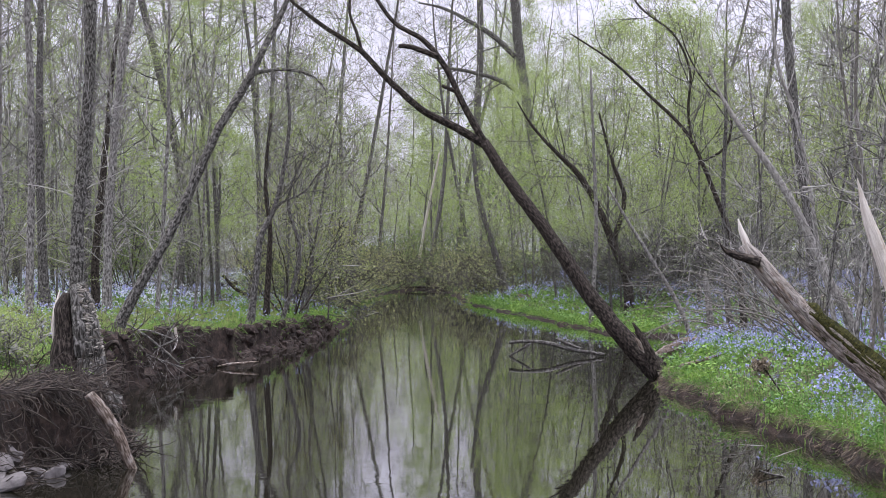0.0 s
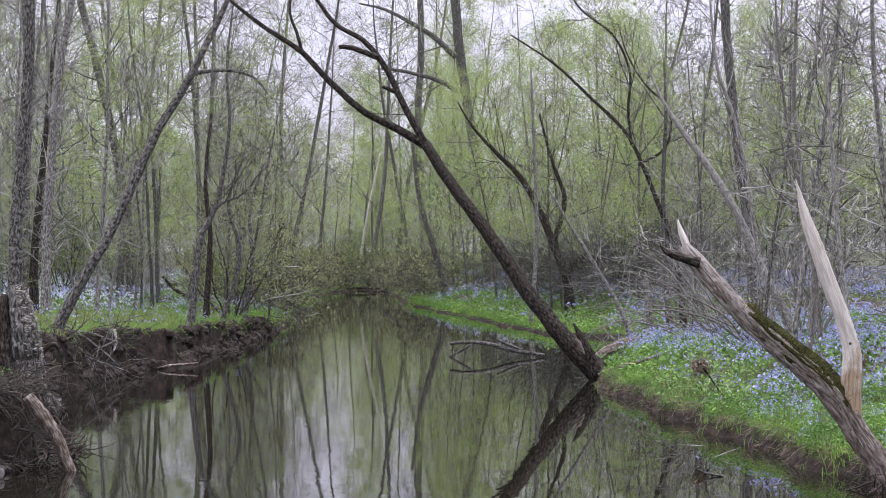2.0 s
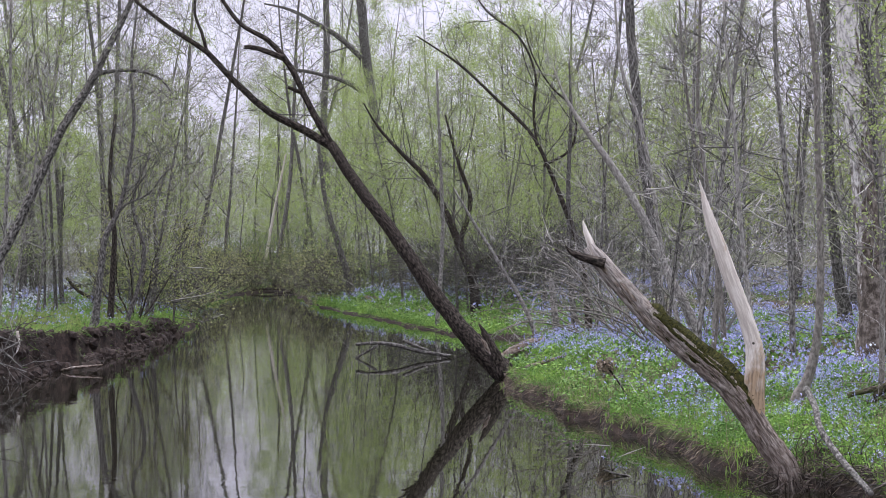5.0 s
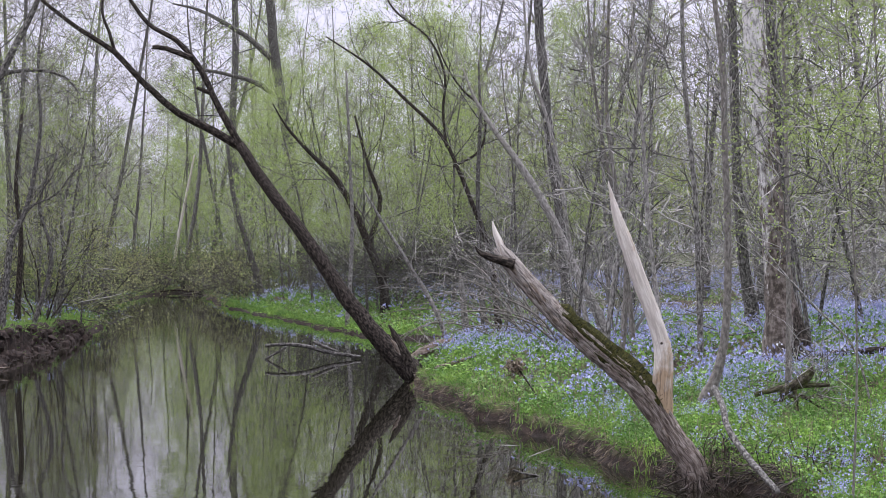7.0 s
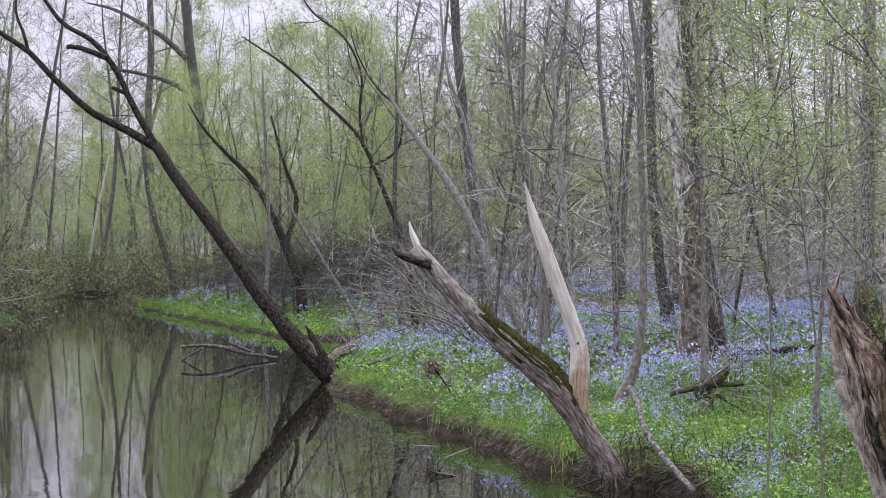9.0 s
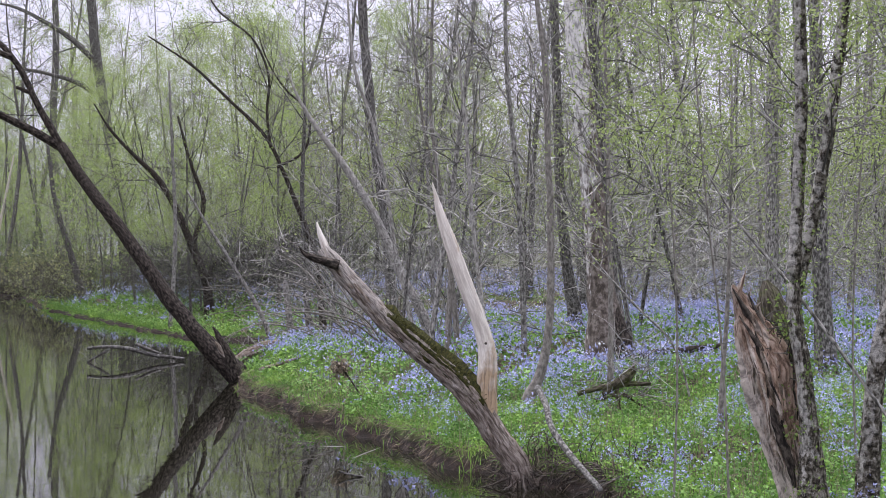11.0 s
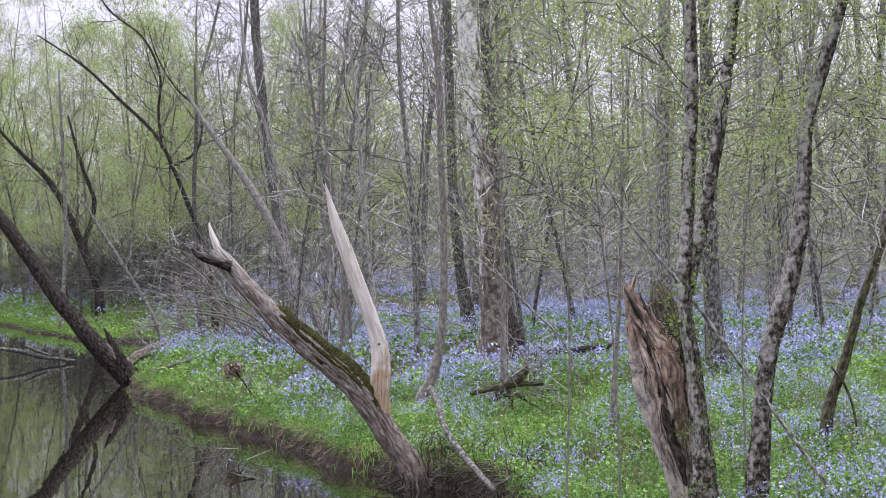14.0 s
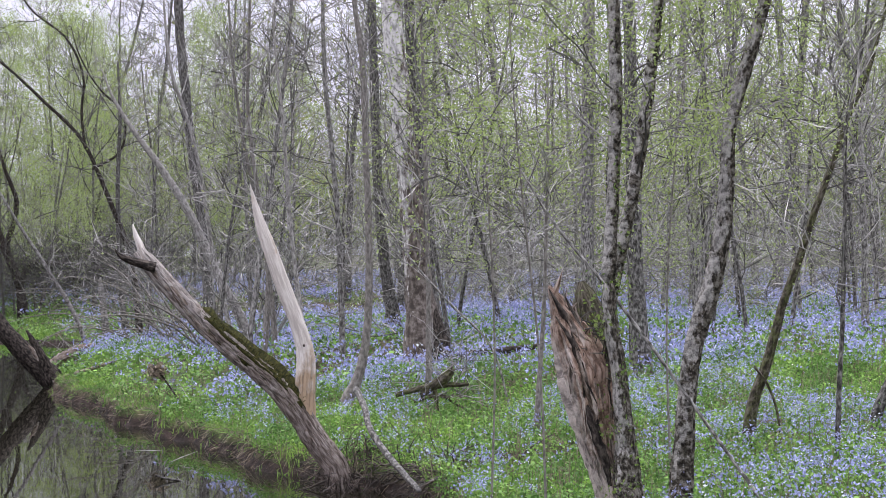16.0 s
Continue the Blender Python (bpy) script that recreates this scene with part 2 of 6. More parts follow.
def water_build(n, l, s):
    s.inputs["Base Color"].default_value = (0.010, 0.0095, 0.006, 1)
    s.inputs["Roughness"].default_value = 0.009
    s.inputs["IOR"].default_value = 1.33
    s.inputs["Specular IOR Level"].default_value = 0.47
    slow = noise_tex(n, l, coords(n, l, (0.9, 0.35, 1)), 2.6, 3, 0.55)
    still = ramp(n, l, noise_tex(n, l, coords(n, l, (1, 1, 1)), 0.35, 2), [(0.35, (0.35, 0.35, 0.35)), (0.65, (1, 1, 1))])
    # short ripples where the current runs under the cut bank
    short = noise_tex(n, l, coords(n, l, (0.5, 1.5, 1)), 3.2, 3, 0.55)
    sep, run, mul, rip, add = (n.new("ShaderNode" + k) for k in ("SeparateXYZ", "MapRange", "Math", "Math", "Math"))
    l.new(coords(n, l), sep.inputs[0])
    l.new(sep.outputs["X"], run.inputs["Value"])
    run.inputs["From Min"].default_value, run.inputs["From Max"].default_value = 1.6, -1.0
    run.inputs["To Min"].default_value, run.inputs["To Max"].default_value = 0.05, 0.45
    mul.operation, rip.operation = "MULTIPLY", "MULTIPLY"
    l.new(slow, mul.inputs[0])
    l.new(still, mul.inputs[1])
    l.new(short, rip.inputs[0])
    l.new(run.outputs[0], rip.inputs[1])
    l.new(mul.outputs[0], add.inputs[0])
    l.new(rip.outputs[0], add.inputs[1])
    bump(n, l, add.outputs[0], s, 0.034, 0.05)


WATER = material("creek_water", water_build)


def rock_build(n, l, s):
    v = coords(n, l)
    a = noise_tex(n, l, v, 5.0, 8, 0.65)
    l.new(ramp(n, l, a, [(0.36, (0.065, 0.057, 0.055)), (0.5, (0.125, 0.113, 0.11)), (0.66, (0.205, 0.19, 0.186))]), s.inputs["Base Color"])
    s.inputs["Roughness"].default_value = 0.85
    bump(n, l, a, s, 0.6, 0.03)


ROCK = material("pale_rock", rock_build)


# ---- geometry helpers ----
class Geo:
    """Collects quads (tubes, leaves, copied clumps) and turns them into one mesh."""

    def __init__(self):
        self.v, self.f, self.m, self.u, self.n = [], [], [], {}, 0

    def add(self, verts, quads, mat=0, uv=None):
        verts, quads = np.asarray(verts, float), np.asarray(quads, int)
        if uv is not None:
            self.u[len(self.f)] = uv
        self.v.append(verts)
        self.f.append(quads + self.n)
        self.m.append(np.full(len(quads), mat))
        self.n += len(verts)

    def tube(self, pts, radii, sides=6, mat=0, rough=0.0, rng=None, ends=False):
        p, r = np.asarray(pts, float), np.asarray(radii, float)
        t = np.empty_like(p)
        t[1:-1], t[0], t[-1] = p[2:] - p[:-2], p[1] - p[0], p[-1] - p[-2]
        t /= np.linalg.norm(t, axis=1)[:, None] + 1e-9
        k = np.abs(t).sum(0).argmin()
        ref = np.zeros(3)
        ref[k] = 1
        u = np.cross(t, ref)
        u /= np.linalg.norm(u, axis=1)[:, None] + 1e-9
        w = np.cross(t, u)
        a = np.arange(sides) * (2 * np.pi / sides)
        rr = np.repeat(r[:, None], sides, 1)
        if rough:
            k = max(2, len(p) // 5)
            f = np.linspace(0, k - 1.001, len(p))
            coarse, i0 = rng.normal(size=(k, sides)), f.astype(int)
            swell = coarse[i0] + (coarse[i0 + 1] - coarse[i0]) * smooth01(f - i0)[:, None]
            rr = rr * (1 + 0.15 * rough * rng.normal(size=rr.shape) + 0.9 * rough * swell + 1.2 * rough * rng.normal(size=(1, sides)))
        v = p[:, None] + rr[..., None] * (np.cos(a)[None, :, None] * u[:, None] + np.sin(a)[None, :, None] * w[:, None])
        i = np.arange(len(p) - 1)[:, None] * sides
        j, j2 = np.arange(sides)[None], (np.arange(sides)[None] + 1) % sides
        q = np.stack([i + j, i + j2, i + sides + j2, i + sides + j], -1).reshape(-1, 4)
        v = v.reshape(-1, 3)
        g = np.concatenate([[0], np.cumsum(np.linalg.norm(np.diff(p, axis=0), axis=1))])
        gi, gj = (np.broadcast_to(x, (len(p) - 1, sides)) for x in (g[:-1, None], j))
        gk = np.broadcast_to(g[1:, None], gi.shape)
        c = 2 * np.pi * r.mean() / sides
        uv = np.stack([gj * c, gi, (gj + 1) * c, gi, (gj + 1) * c, gk, gj * c, gk], -1).reshape(-1, 4, 2) + 3.7 * r[0]
        if ends:
            v = np.concatenate([v, p[:1], p[-1:]])
            c = len(v) - 2
            h = np.arange(0, sides, 2)
            top = (len(p) - 1) * sides
            q = np.concatenate([q, np.stack([np.full_like(h, c), (h + 2) % sides, h + 1, h], -1),
                                np.stack([np.full_like(h, c + 1), top + h, top + h + 1, top + (h + 2) % sides], -1)])
        if len(uv) < len(q):
            uv = np.concatenate([uv, np.full((len(q) - len(uv), 4, 2), 0.3)])
        self.add(v, q, mat, uv)

    def blades(self, base, ways, lengths, widths, rng, mat=0, bend=0.3):
        """Pointed leaves of two quads each: base points, directions, lengths and widths."""
        n = len(base)
        side = np.cross(ways, rng.normal(size=(n, 3)))
        side /= np.linalg.norm(side, axis=1)[:, None] + 1e-9
        side *= widths[:, None] / 2
        tip = base + ways * lengths[:, None]
        mid = base + ways * lengths[:, None] * 0.45 + np.cross(side, ways) * bend
        v = np.stack([base - side * 0.25, base + side * 0.25, mid + side, mid - side, tip + side * 0.12, tip - side * 0.12], 1)
        o = np.arange(n)[:, None] * 6
        q = np.concatenate([o + np.array([[0, 1, 2, 3]]), o + np.array([[3, 2, 4, 5]])])
        self.add(v.reshape(-1, 3), q, mat)

    def strips(self, base, ways, lengths, widths, rng, mat=0):
        """Thin tapering blades of one quad each."""
        side = np.cross(ways, rng.normal(size=ways.shape))
        side *= (widths / 2 / (np.linalg.norm(side, axis=1) + 1e-9))[:, None]
        tip = base + ways * lengths[:, None]
        v = np.stack([base - side, base + side, tip + side * 0.3, tip - side * 0.3], 1)
        self.add(v.reshape(-1, 3), np.arange(4 * len(base)).reshape(-1, 4), mat)

    def leaves(self, at, sizes, rng, mat=0, flat=0.5):
        """Small diamond leaves turned at random."""
        n = len(at)
        nrm = rng.normal(size=(n, 3)) + np.array([0, 0, flat])
        nrm /= np.linalg.norm(nrm, axis=1)[:, None]
        a = np.cross(nrm, rng.normal(size=(n, 3)))
        a /= np.linalg.norm(a, axis=1)[:, None] + 1e-9
        b = np.cross(nrm, a)
        s = np.asarray(sizes)[:, None]
        v = np.stack([at - a * s * 0.5, at + b * s * 0.3, at + a * s * 0.5, at - b * s * 0.3], 1)
        self.add(v.reshape(-1, 3), np.arange(4 * n).reshape(-1, 4), mat)

    def scatter(self, temps, picks, places, turns, scales):
        """Copies of clumps (Geo) at places, turned about z and scaled."""
        for k, tmp in enumerate(temps):
            sel = picks == k
            if not sel.any():
                continue
            tv, tf, tm = np.concatenate(tmp.v), np.concatenate(tmp.f), np.concatenate(tmp.m)
            c, s, n = np.cos(turns[sel]), np.sin(turns[sel]), sel.sum()
            x = c[:, None] * tv[None, :, 0] - s[:, None] * tv[None, :, 1]
            y = s[:, None] * tv[None, :, 0] + c[:, None] * tv[None, :, 1]
            v = np.stack([x, y, np.repeat(tv[None, :, 2], n, 0)], -1) * scales[sel][:, None, None] + places[sel][:, None]
            f = tf[None] + (np.arange(n) * len(tv))[:, None, None]
            self.v.append(v.reshape(-1, 3))
            self.f.append(f.reshape(-1, 4) + self.n)
            self.m.append(np.tile(tm, n))
            self.n += n * len(tv)

    def mesh(self, name, mats, smooth=True):
        v, f, m = np.concatenate(self.v), np.concatenate(self.f), np.concatenate(self.m)
        me = bpy.data.meshes.new(name)
        me.vertices.add(len(v))
        me.vertices.foreach_set("co", v.astype(np.float32).ravel())
        me.loops.add(f.size)
        me.loops.foreach_set("vertex_index", f.astype(np.int32).ravel())
        me.polygons.add(len(f))
        me.polygons.foreach_set("loop_start", np.arange(0, f.size, 4, dtype=np.int32))
        me.polygons.foreach_set("material_index", m.astype(np.int32))
        me.polygons.foreach_set("use_smooth", np.full(len(f), smooth))
        for x in mats:
            me.materials.append(x)
        if self.u:
            uv = np.concatenate([self.u.get(k, np.full((len(q), 4, 2), 0.3)) for k, q in enumerate(self.f)])
            me.uv_layers.new(name="grain").data.foreach_set("uv", uv.astype(np.float32).ravel())
        me.update(calc_edges=True)
        return me


def part(name, geo, mats, parent, label="", smooth=True, kind=""):
    ob = new(name, geo.mesh(name, mats if isinstance(mats, (list, tuple)) else [mats], smooth))
    ob.parent = parent
    return tagged(ob, label, kind=kind)


def thing(name, label, category, group="", kind="", at=(0, 0, 0)):
    ob = new(name)
    ob.location = at
    ob.empty_display_size = 0.3
    return tagged(ob, label, category, group, kind)


def spot(bearing, dist, z=0.0):
    b = radians(bearing)
    return np.array([dist * math.sin(b), dist * math.cos(b), z])


# ---- the ground: a creek between two banks ----
SHORE = np.array([
    (-5.6, -40), (-5.4, 0), (-5.0, 12), (-4.2, 18), (-3.6, 20.8), (-3.45, 22.3), (-4.4, 25), (-5.0, 29), (-5.0, 32.5), (-4.5, 35.6),
    (-3.8, 40.6), (-3.2, 47.4), (-2.85, 55.5), (-2.9, 60), (-3.6, 72), (-3.5, 88), (-2.5, 103), (-1.4, 109), (-0.6, 110.5),
    (0.2, 108), (0.3, 98), (1.2, 79), (2.25, 70), (3.3, 60.6), (4.3, 52), (6.1, 49.6), (8.5, 49.4), (12, 51), (12, 50.2), (8.5, 48.2),
    (6.3, 46.6), (5.3, 43), (4.4, 38), (3.75, 34.3), (3.5, 31.4), (3.65, 27.8), (3.9, 24.4), (4.2, 22.2), (4.42, 20.5), (4.58, 19.1), (4.72, 18.2), (5.0, 17.3),
    (5.0, 16.0), (4.3, 13.8), (3.6, 11.5), (3.2, 8), (3.0, 0), (3.0, -40)], float)


def shore_distance(x, y):
    """Metres to the waterline: positive on land, negative in the creek."""
    best, inside = np.full(x.shape, 1e9), np.zeros(x.shape, bool)
    a, b = SHORE, np.roll(SHORE, -1, 0)
    for (ax, ay), (bx, by) in zip(a, b):
        dx, dy = bx - ax, by - ay
        t = np.clip(((x - ax) * dx + (y - ay) * dy) / (dx * dx + dy * dy), 0, 1)
        best = np.minimum(best, np.hypot(x - ax - t * dx, y - ay - t * dy))
        if dy:
            inside ^= ((ay > y) != (by > y)) & (x < dx * (y - ay) / dy + ax)
    return np.where(inside, -best, best)


_rg = np.random.default_rng(11)
WAVES = [(_rg.normal(size=2) * 2 * np.pi / L, _rg.uniform(0, 6.3), A) for L, A in
         [(9, .05)] * 4 + [(3, .028)] * 5 + [(1.1, .018)] * 6 + [(0.45, .008)] * 6]
WIGGLE = [(_rg.normal(size=2) * 2 * np.pi / L, _rg.uniform(0, 6.3), A) for L, A in [(2.2, .10)] * 4 + [(0.8, .06)] * 5 + [(0.35, .03)] * 5]


def waves(x, y, table):
    return sum(a * np.sin(k[0] * x + k[1] * y + p) for k, p, a in table)


def smooth01(t):
    t = np.clip(t, 0, 1)
    return t * t * (3 - 2 * t)


def ground_z(x, y):
    x, y = np.atleast_1d(np.asarray(x, float)), np.atleast_1d(np.asarray(y, float))
    d = shore_distance(x, y) + waves(x, y, WIGGLE) * 0.6
    mid = np.interp(y, [0, 20, 60, 80, 110, 140], [-1, 0, 0.3, -1, -0.5, -0.5])
    slump = 0.16 + 0.5 * smooth01(0.6 * np.sin(0.8 * y + 1.0) + 0.5 * np.sin(2.1 * y))
    left = 0.10 * smooth01(d / 0.12) + 0.70 * smooth01((d - 0.12) / slump) + 0.22 * smooth01((d - 0.5) / 3.5)
    right = np.interp(y, [38, 50], [0.20, 0.09]) * smooth01(d / 0.11) + 0.16 * smooth01((d - 0.11) / 1.4) + 0.44 * smooth01((d - 0.3) / 8.0)
    left = left * np.interp(y, [30, 34, 41, 53, 70], [1.0, 1.0, 0.74, 0.46, 0.5])
    low = smooth01((y - 50) / 14)
    left = left * (1 - low) + right * low
    blend = smooth01((x - mid + 0.6) / 1.2)
    land = left * (1 - blend) + right * blend + waves(x, y, WAVES) * smooth01(d / 1.5)
    bed = -0.75 * smooth01(-d / 1.2)
    return np.where(d > 0, land, bed)


def warped(lo, hi, step, far, grow=1.35):
    core = list(np.arange(lo, hi + step / 2, step))
    s, a, b, left, right = step, lo, hi, [], []
    while b < far:
        s *= grow
        a, b = a - s, b + s
        left.append(a)
        right.append(b)
    return np.array(left[::-1] + core + right)


gx, gy = warped(-8.5, 9.0, 0.09, 1500), warped(9.5, 62, 0.16, 1500, 1.12)
XX, YY = np.meshgrid(gx, gy)
ZZ = ground_z(XX.ravel(), YY.ravel())
nx, ny = len(gx), len(gy)
gi = (np.arange(ny - 1)[:, None] * nx + np.arange(nx - 1)[None]).ravel()
gg = Geo()
gg.add(np.stack([XX.ravel(), YY.ravel(), ZZ], 1), np.stack([gi, gi + 1, gi + nx + 1, gi + nx], 1))
ground = tagged(new("ground", gg.mesh("ground", [GROUND])), "brown forest floor and muddy creek banks with green patches", "ground", kind="structure")

wg = Geo()
wg.add([(-30, -60, 0), (30, -60, 0), (30, 150, 0), (-30, 150, 0)], [(0, 1, 2, 3)])
water = tagged(new("water", wg.mesh("water", [WATER])), "still dark creek water mirroring the bare trees", "water", kind="structure")

# ---- trees ----
UP = np.array([0.0, 0, 1])


def unit(v):
    return v / (np.linalg.norm(v) + 1e-9)


def limb_path(rng, p, way, length, n, wander, lift):
    """A crooked way outward from p."""
    pts, d = [p], unit(way)
    for _ in range(n):
        d = unit(d + rng.normal(size=3) * wander + UP * lift)
        pts.append(pts[-1] + d * length / n)
    return np.array(pts)


def along(pts, f):
    s = f * (len(pts) - 1)
    i = min(int(s), len(pts) - 2)
    return pts[i] + (pts[i + 1] - pts[i]) * (s - i), unit(pts[i + 1] - pts[i])


def sprout(twigs, tips, rng, pts, radii, count, length, spread=1.0, lift=0.06, start=0.25, twig=4, twig_len=0.55, sub=3, rmax=0.5, fine=1.0):
    """Side branches with sub-branches and twigs along a stem; the twigs' ends are gathered in tips for the leaves."""
    made = []
    for _ in range(count):
        f = start + (1 - start) * rng.random() ** 0.9
        p, d = along(pts, f)
        r = np.interp(f * (len(radii) - 1), np.arange(len(radii)), radii)
        o = unit(np.cross(d, rng.normal(size=3)))
        way = unit(o * spread + d * rng.uniform(0.1, 0.9) + UP * 0.15)
        ln = length * rng.uniform(0.45, 1.1) * (1.1 - 0.5 * f)
        r1 = max(min(r * rmax, ln * 0.0075), 0.0035)
        path = limb_path(rng, p, way, ln, 6, 0.16, lift)
        twigs.tube(path, np.linspace(r1, r1 * 0.25, 7), 5 if r1 > 0.015 else 4)
        for _ in range(sub):
            q, e = along(path, rng.uniform(0.2, 0.95))
            w2 = unit(e * 0.7 + unit(np.cross(e, rng.normal(size=3))) * rng.uniform(0.5, 1.0) + UP * 0.1)
            l2 = ln * rng.uniform(0.3, 0.6)
            p2 = limb_path(rng, q, w2, l2, 4, 0.22, lift)
            twigs.tube(p2, np.linspace(max(r1 * 0.45, 0.005 * fine), 0.0032 * fine, 5), 3)
            f3 = rng.uniform(0.1, 1.0, twig) * 4
            i3 = np.minimum(f3.astype(int), 3)
            q3 = p2[i3] + (p2[i3 + 1] - p2[i3]) * (f3 - i3)[:, None]
            w3 = (p2[i3 + 1] - p2[i3]) / (l2 / 4) * 0.8 + rng.normal(size=(twig, 3)) * 0.6 + UP * 0.05
            w3 /= np.linalg.norm(w3, axis=1)[:, None] + 1e-9
            n3 = twig_len * rng.uniform(0.4, 1.2, twig)
            made.append((q3, w3, n3))
    if made:
        q3, w3, n3 = (np.concatenate(x) for x in zip(*made))
        twigs.blades(q3, w3, n3, np.full(len(q3), 0.0085 * fine), rng, 0, 4.0)
        tips.extend(q3 + w3 * (n3 * 0.55)[:, None])
        tips.extend(q3 + w3 * n3[:, None])


def leaf_out(geo, tips, rng, share, per, size, spread=0.12):
    t = np.array(tips)
    t = t[rng.random(len(t)) < share]
    if len(t) == 0:
        return False
    at = np.repeat(t, per, 0) + rng.normal(size=(len(t) * per, 3)) * spread
    geo.leaves(at, size * rng.uniform(0.5, 1.3, len(at)), rng)
    return True


def refine(pts, radii, n, rng=None, wob=0.0):
    """A smooth line through the given points."""
    p, r = np.asarray(pts, float), np.asarray(radii, float)
    s = np.concatenate([[0], np.cumsum(np.linalg.norm(np.diff(p, axis=0), axis=1))])
    m = np.gradient(p, s, axis=0)
    t = np.linspace(0, s[-1], n)
    i = np.clip(np.searchsorted(s, t, side="right") - 1, 0, len(s) - 2)
    h = s[i + 1] - s[i]
    u = ((t - s[i]) / h)[:, None]
    h = h[:, None]
    out = (2 * u**3 - 3 * u**2 + 1) * p[i] + (u**3 - 2 * u**2 + u) * h * m[i] + (-2 * u**3 + 3 * u**2) * p[i + 1] + (u**3 - u**2) * h * m[i + 1]
    if wob:
        out = out + rng.normal(size=out.shape) * wob * np.interp(t, s, r)[:, None]
    return out, np.interp(t, s, r)


def stem(spec, grounded=True, lean=0.0):
    """World points and radii of a stem given as (distance or its two ends, [(bearing, height, radius), ...])."""
    dist, rows = spec
    k = len(rows)
    if isinstance(dist, tuple):
        dist, lean = dist[0], dist[1] - dist[0]
    pts = np.array([spot(b, dist + lean * i / (k - 1), z) for i, (b, z, r) in enumerate(rows)])
    rad = 0.68 * np.array([r for b, z, r in rows])
    if grounded:
        g = ground_z(pts[:1, 0], pts[:1, 1])[0]
        pts[0, 2] = min(g, pts[1, 2] - 0.05) - 0.12
    return pts, rad


# stems: distance from the camera's stand, then bearing (degrees), height and radius along each
LEAN_TRUNK = (34.2, [(6.18, 0.01, 0.242), (5.36, 0.55, 0.227), (4.41, 1.21, 0.189), (2.81, 2.59, 0.159), (1.86, 3.35, 0.136), (1.14, 4.02, 0.129)])
LEAN_A = (34.2, [(1.18, 3.98, 0.11), (0.26, 4.29, 0.094), (-0.38, 4.48, 0.086), (-1.5, 5.03, 0.074), (-2.3, 5.53, 0.063), (-3.42, 5.98, 0.051), (-4.22, 6.35, 0.039), (-5.01, 6.82, 0.032), (-6.12, 7.34, 0.02)])
LEAN_B = (34.2, [(1.14, 4.02, 0.097), (0.58, 4.64, 0.081), (0.02, 5.31, 0.073), (-0.58, 5.74, 0.065), (-1.34, 6.01, 0.053), (-1.86, 6.41, 0.044), (-2.3, 6.98, 0.032), (-2.94, 7.65, 0.016)])
LEAN_STUB = (34.0, [(-0.13, 5.43, 0.071), (-0.51, 5.51, 0.071), (-0.9, 5.59, 0.066), (-1.26, 5.61, 0.057)])
LEAN_SHOOT = (34.2, [(-2.3, 5.53, 0.043), (-2.46, 5.88, 0.038), (-2.62, 6.12, 0.033), (-2.59, 6.6, 0.029), (-2.38, 7.27, 0.014)])
LEAN_KNOB = (34.2, [(0.45, 4.85, 0.057), (0.22, 4.9, 0.057), (-0.03, 4.96, 0.038)])
LEAN_BREAK = (33.6, [(6.07, 0.11, 0.169), (5.76, 0.53, 0.141), (5.49, 0.86, 0.066), (5.36, 0.98, 0.019)])
LEAN_SLIVER = (33.35, [(5.42, 0.75, 0.014), (5.52, 0.67, 0.047), (5.61, 0.56, 0.042), (5.68, 0.49, 0.014)])
LEAN_ROOT = (33.5, [(6.07, 0.14, 0.065), (6.63, 0.26, 0.061), (7.26, 0.37, 0.051), (7.81, 0.47, 0.033)])
LOG_BEHIND = (40, [(5.84, -0.01, 0.112), (6.31, 0.19, 0.168), (6.78, 0.36, 0.134), (7.26, 0.44, 0.067)])
FLOAT_A = (41.5, [(1.86, 0.28, 0.038), (2.33, 0.31, 0.045), (2.89, 0.28, 0.06), (3.61, 0.15, 0.06), (4.57, 0.04, 0.045)])
FLOAT_D = (41.5, [(2.41, 0.22, 0.041), (2.1, 0.1, 0.035), (1.86, -0.01, 0.023)])
FLOAT_B = (41.5, [(3.21, 0.36, 0.045), (3.53, 0.26, 0.045), (3.93, 0.15, 0.038)])
FLOAT_C = (41.5, [(1.86, 0.01, 0.024), (2.17, 0.13, 0.032), (2.49, 0.27, 0.041)])
SNAG = (18.9, [(14.13, 0.13, 0.145), (13.93, 0.21, 0.168), (13.47, 0.42, 0.159), (12.81, 0.76, 0.154), (12.05, 1.04, 0.141), (11.06, 1.31, 0.132), (9.89, 1.68, 0.125), (9.21, 1.94, 0.118), (8.66, 2.15, 0.104), (8.45, 2.24, 0.077)])
SNAG_SPLINTER = (18.9, [(8.64, 2.15, 0.079), (8.48, 2.29, 0.059), (8.37, 2.39, 0.036), (8.3, 2.48, 0.008)])
SNAG_KNOT = (18.8, [(8.92, 2.08, 0.058), (8.5, 2.12, 0.047), (8.1, 2.16, 0.039), (7.9, 2.2, 0.022), (7.8, 2.25, 0.007)])
SPIKE = (18.925, [(13.08, 0.63, 0.148), (13.07, 0.82, 0.148), (13.09, 1.01, 0.143), (13.12, 1.22, 0.127), (12.92, 1.5, 0.106), (12.49, 1.89, 0.106), (12.07, 2.28, 0.094), (11.93, 2.41, 0.083), (11.79, 2.56, 0.062), (11.68, 2.7, 0.034), (11.62, 2.78, 0.018), (11.57, 2.85, 0.005)])
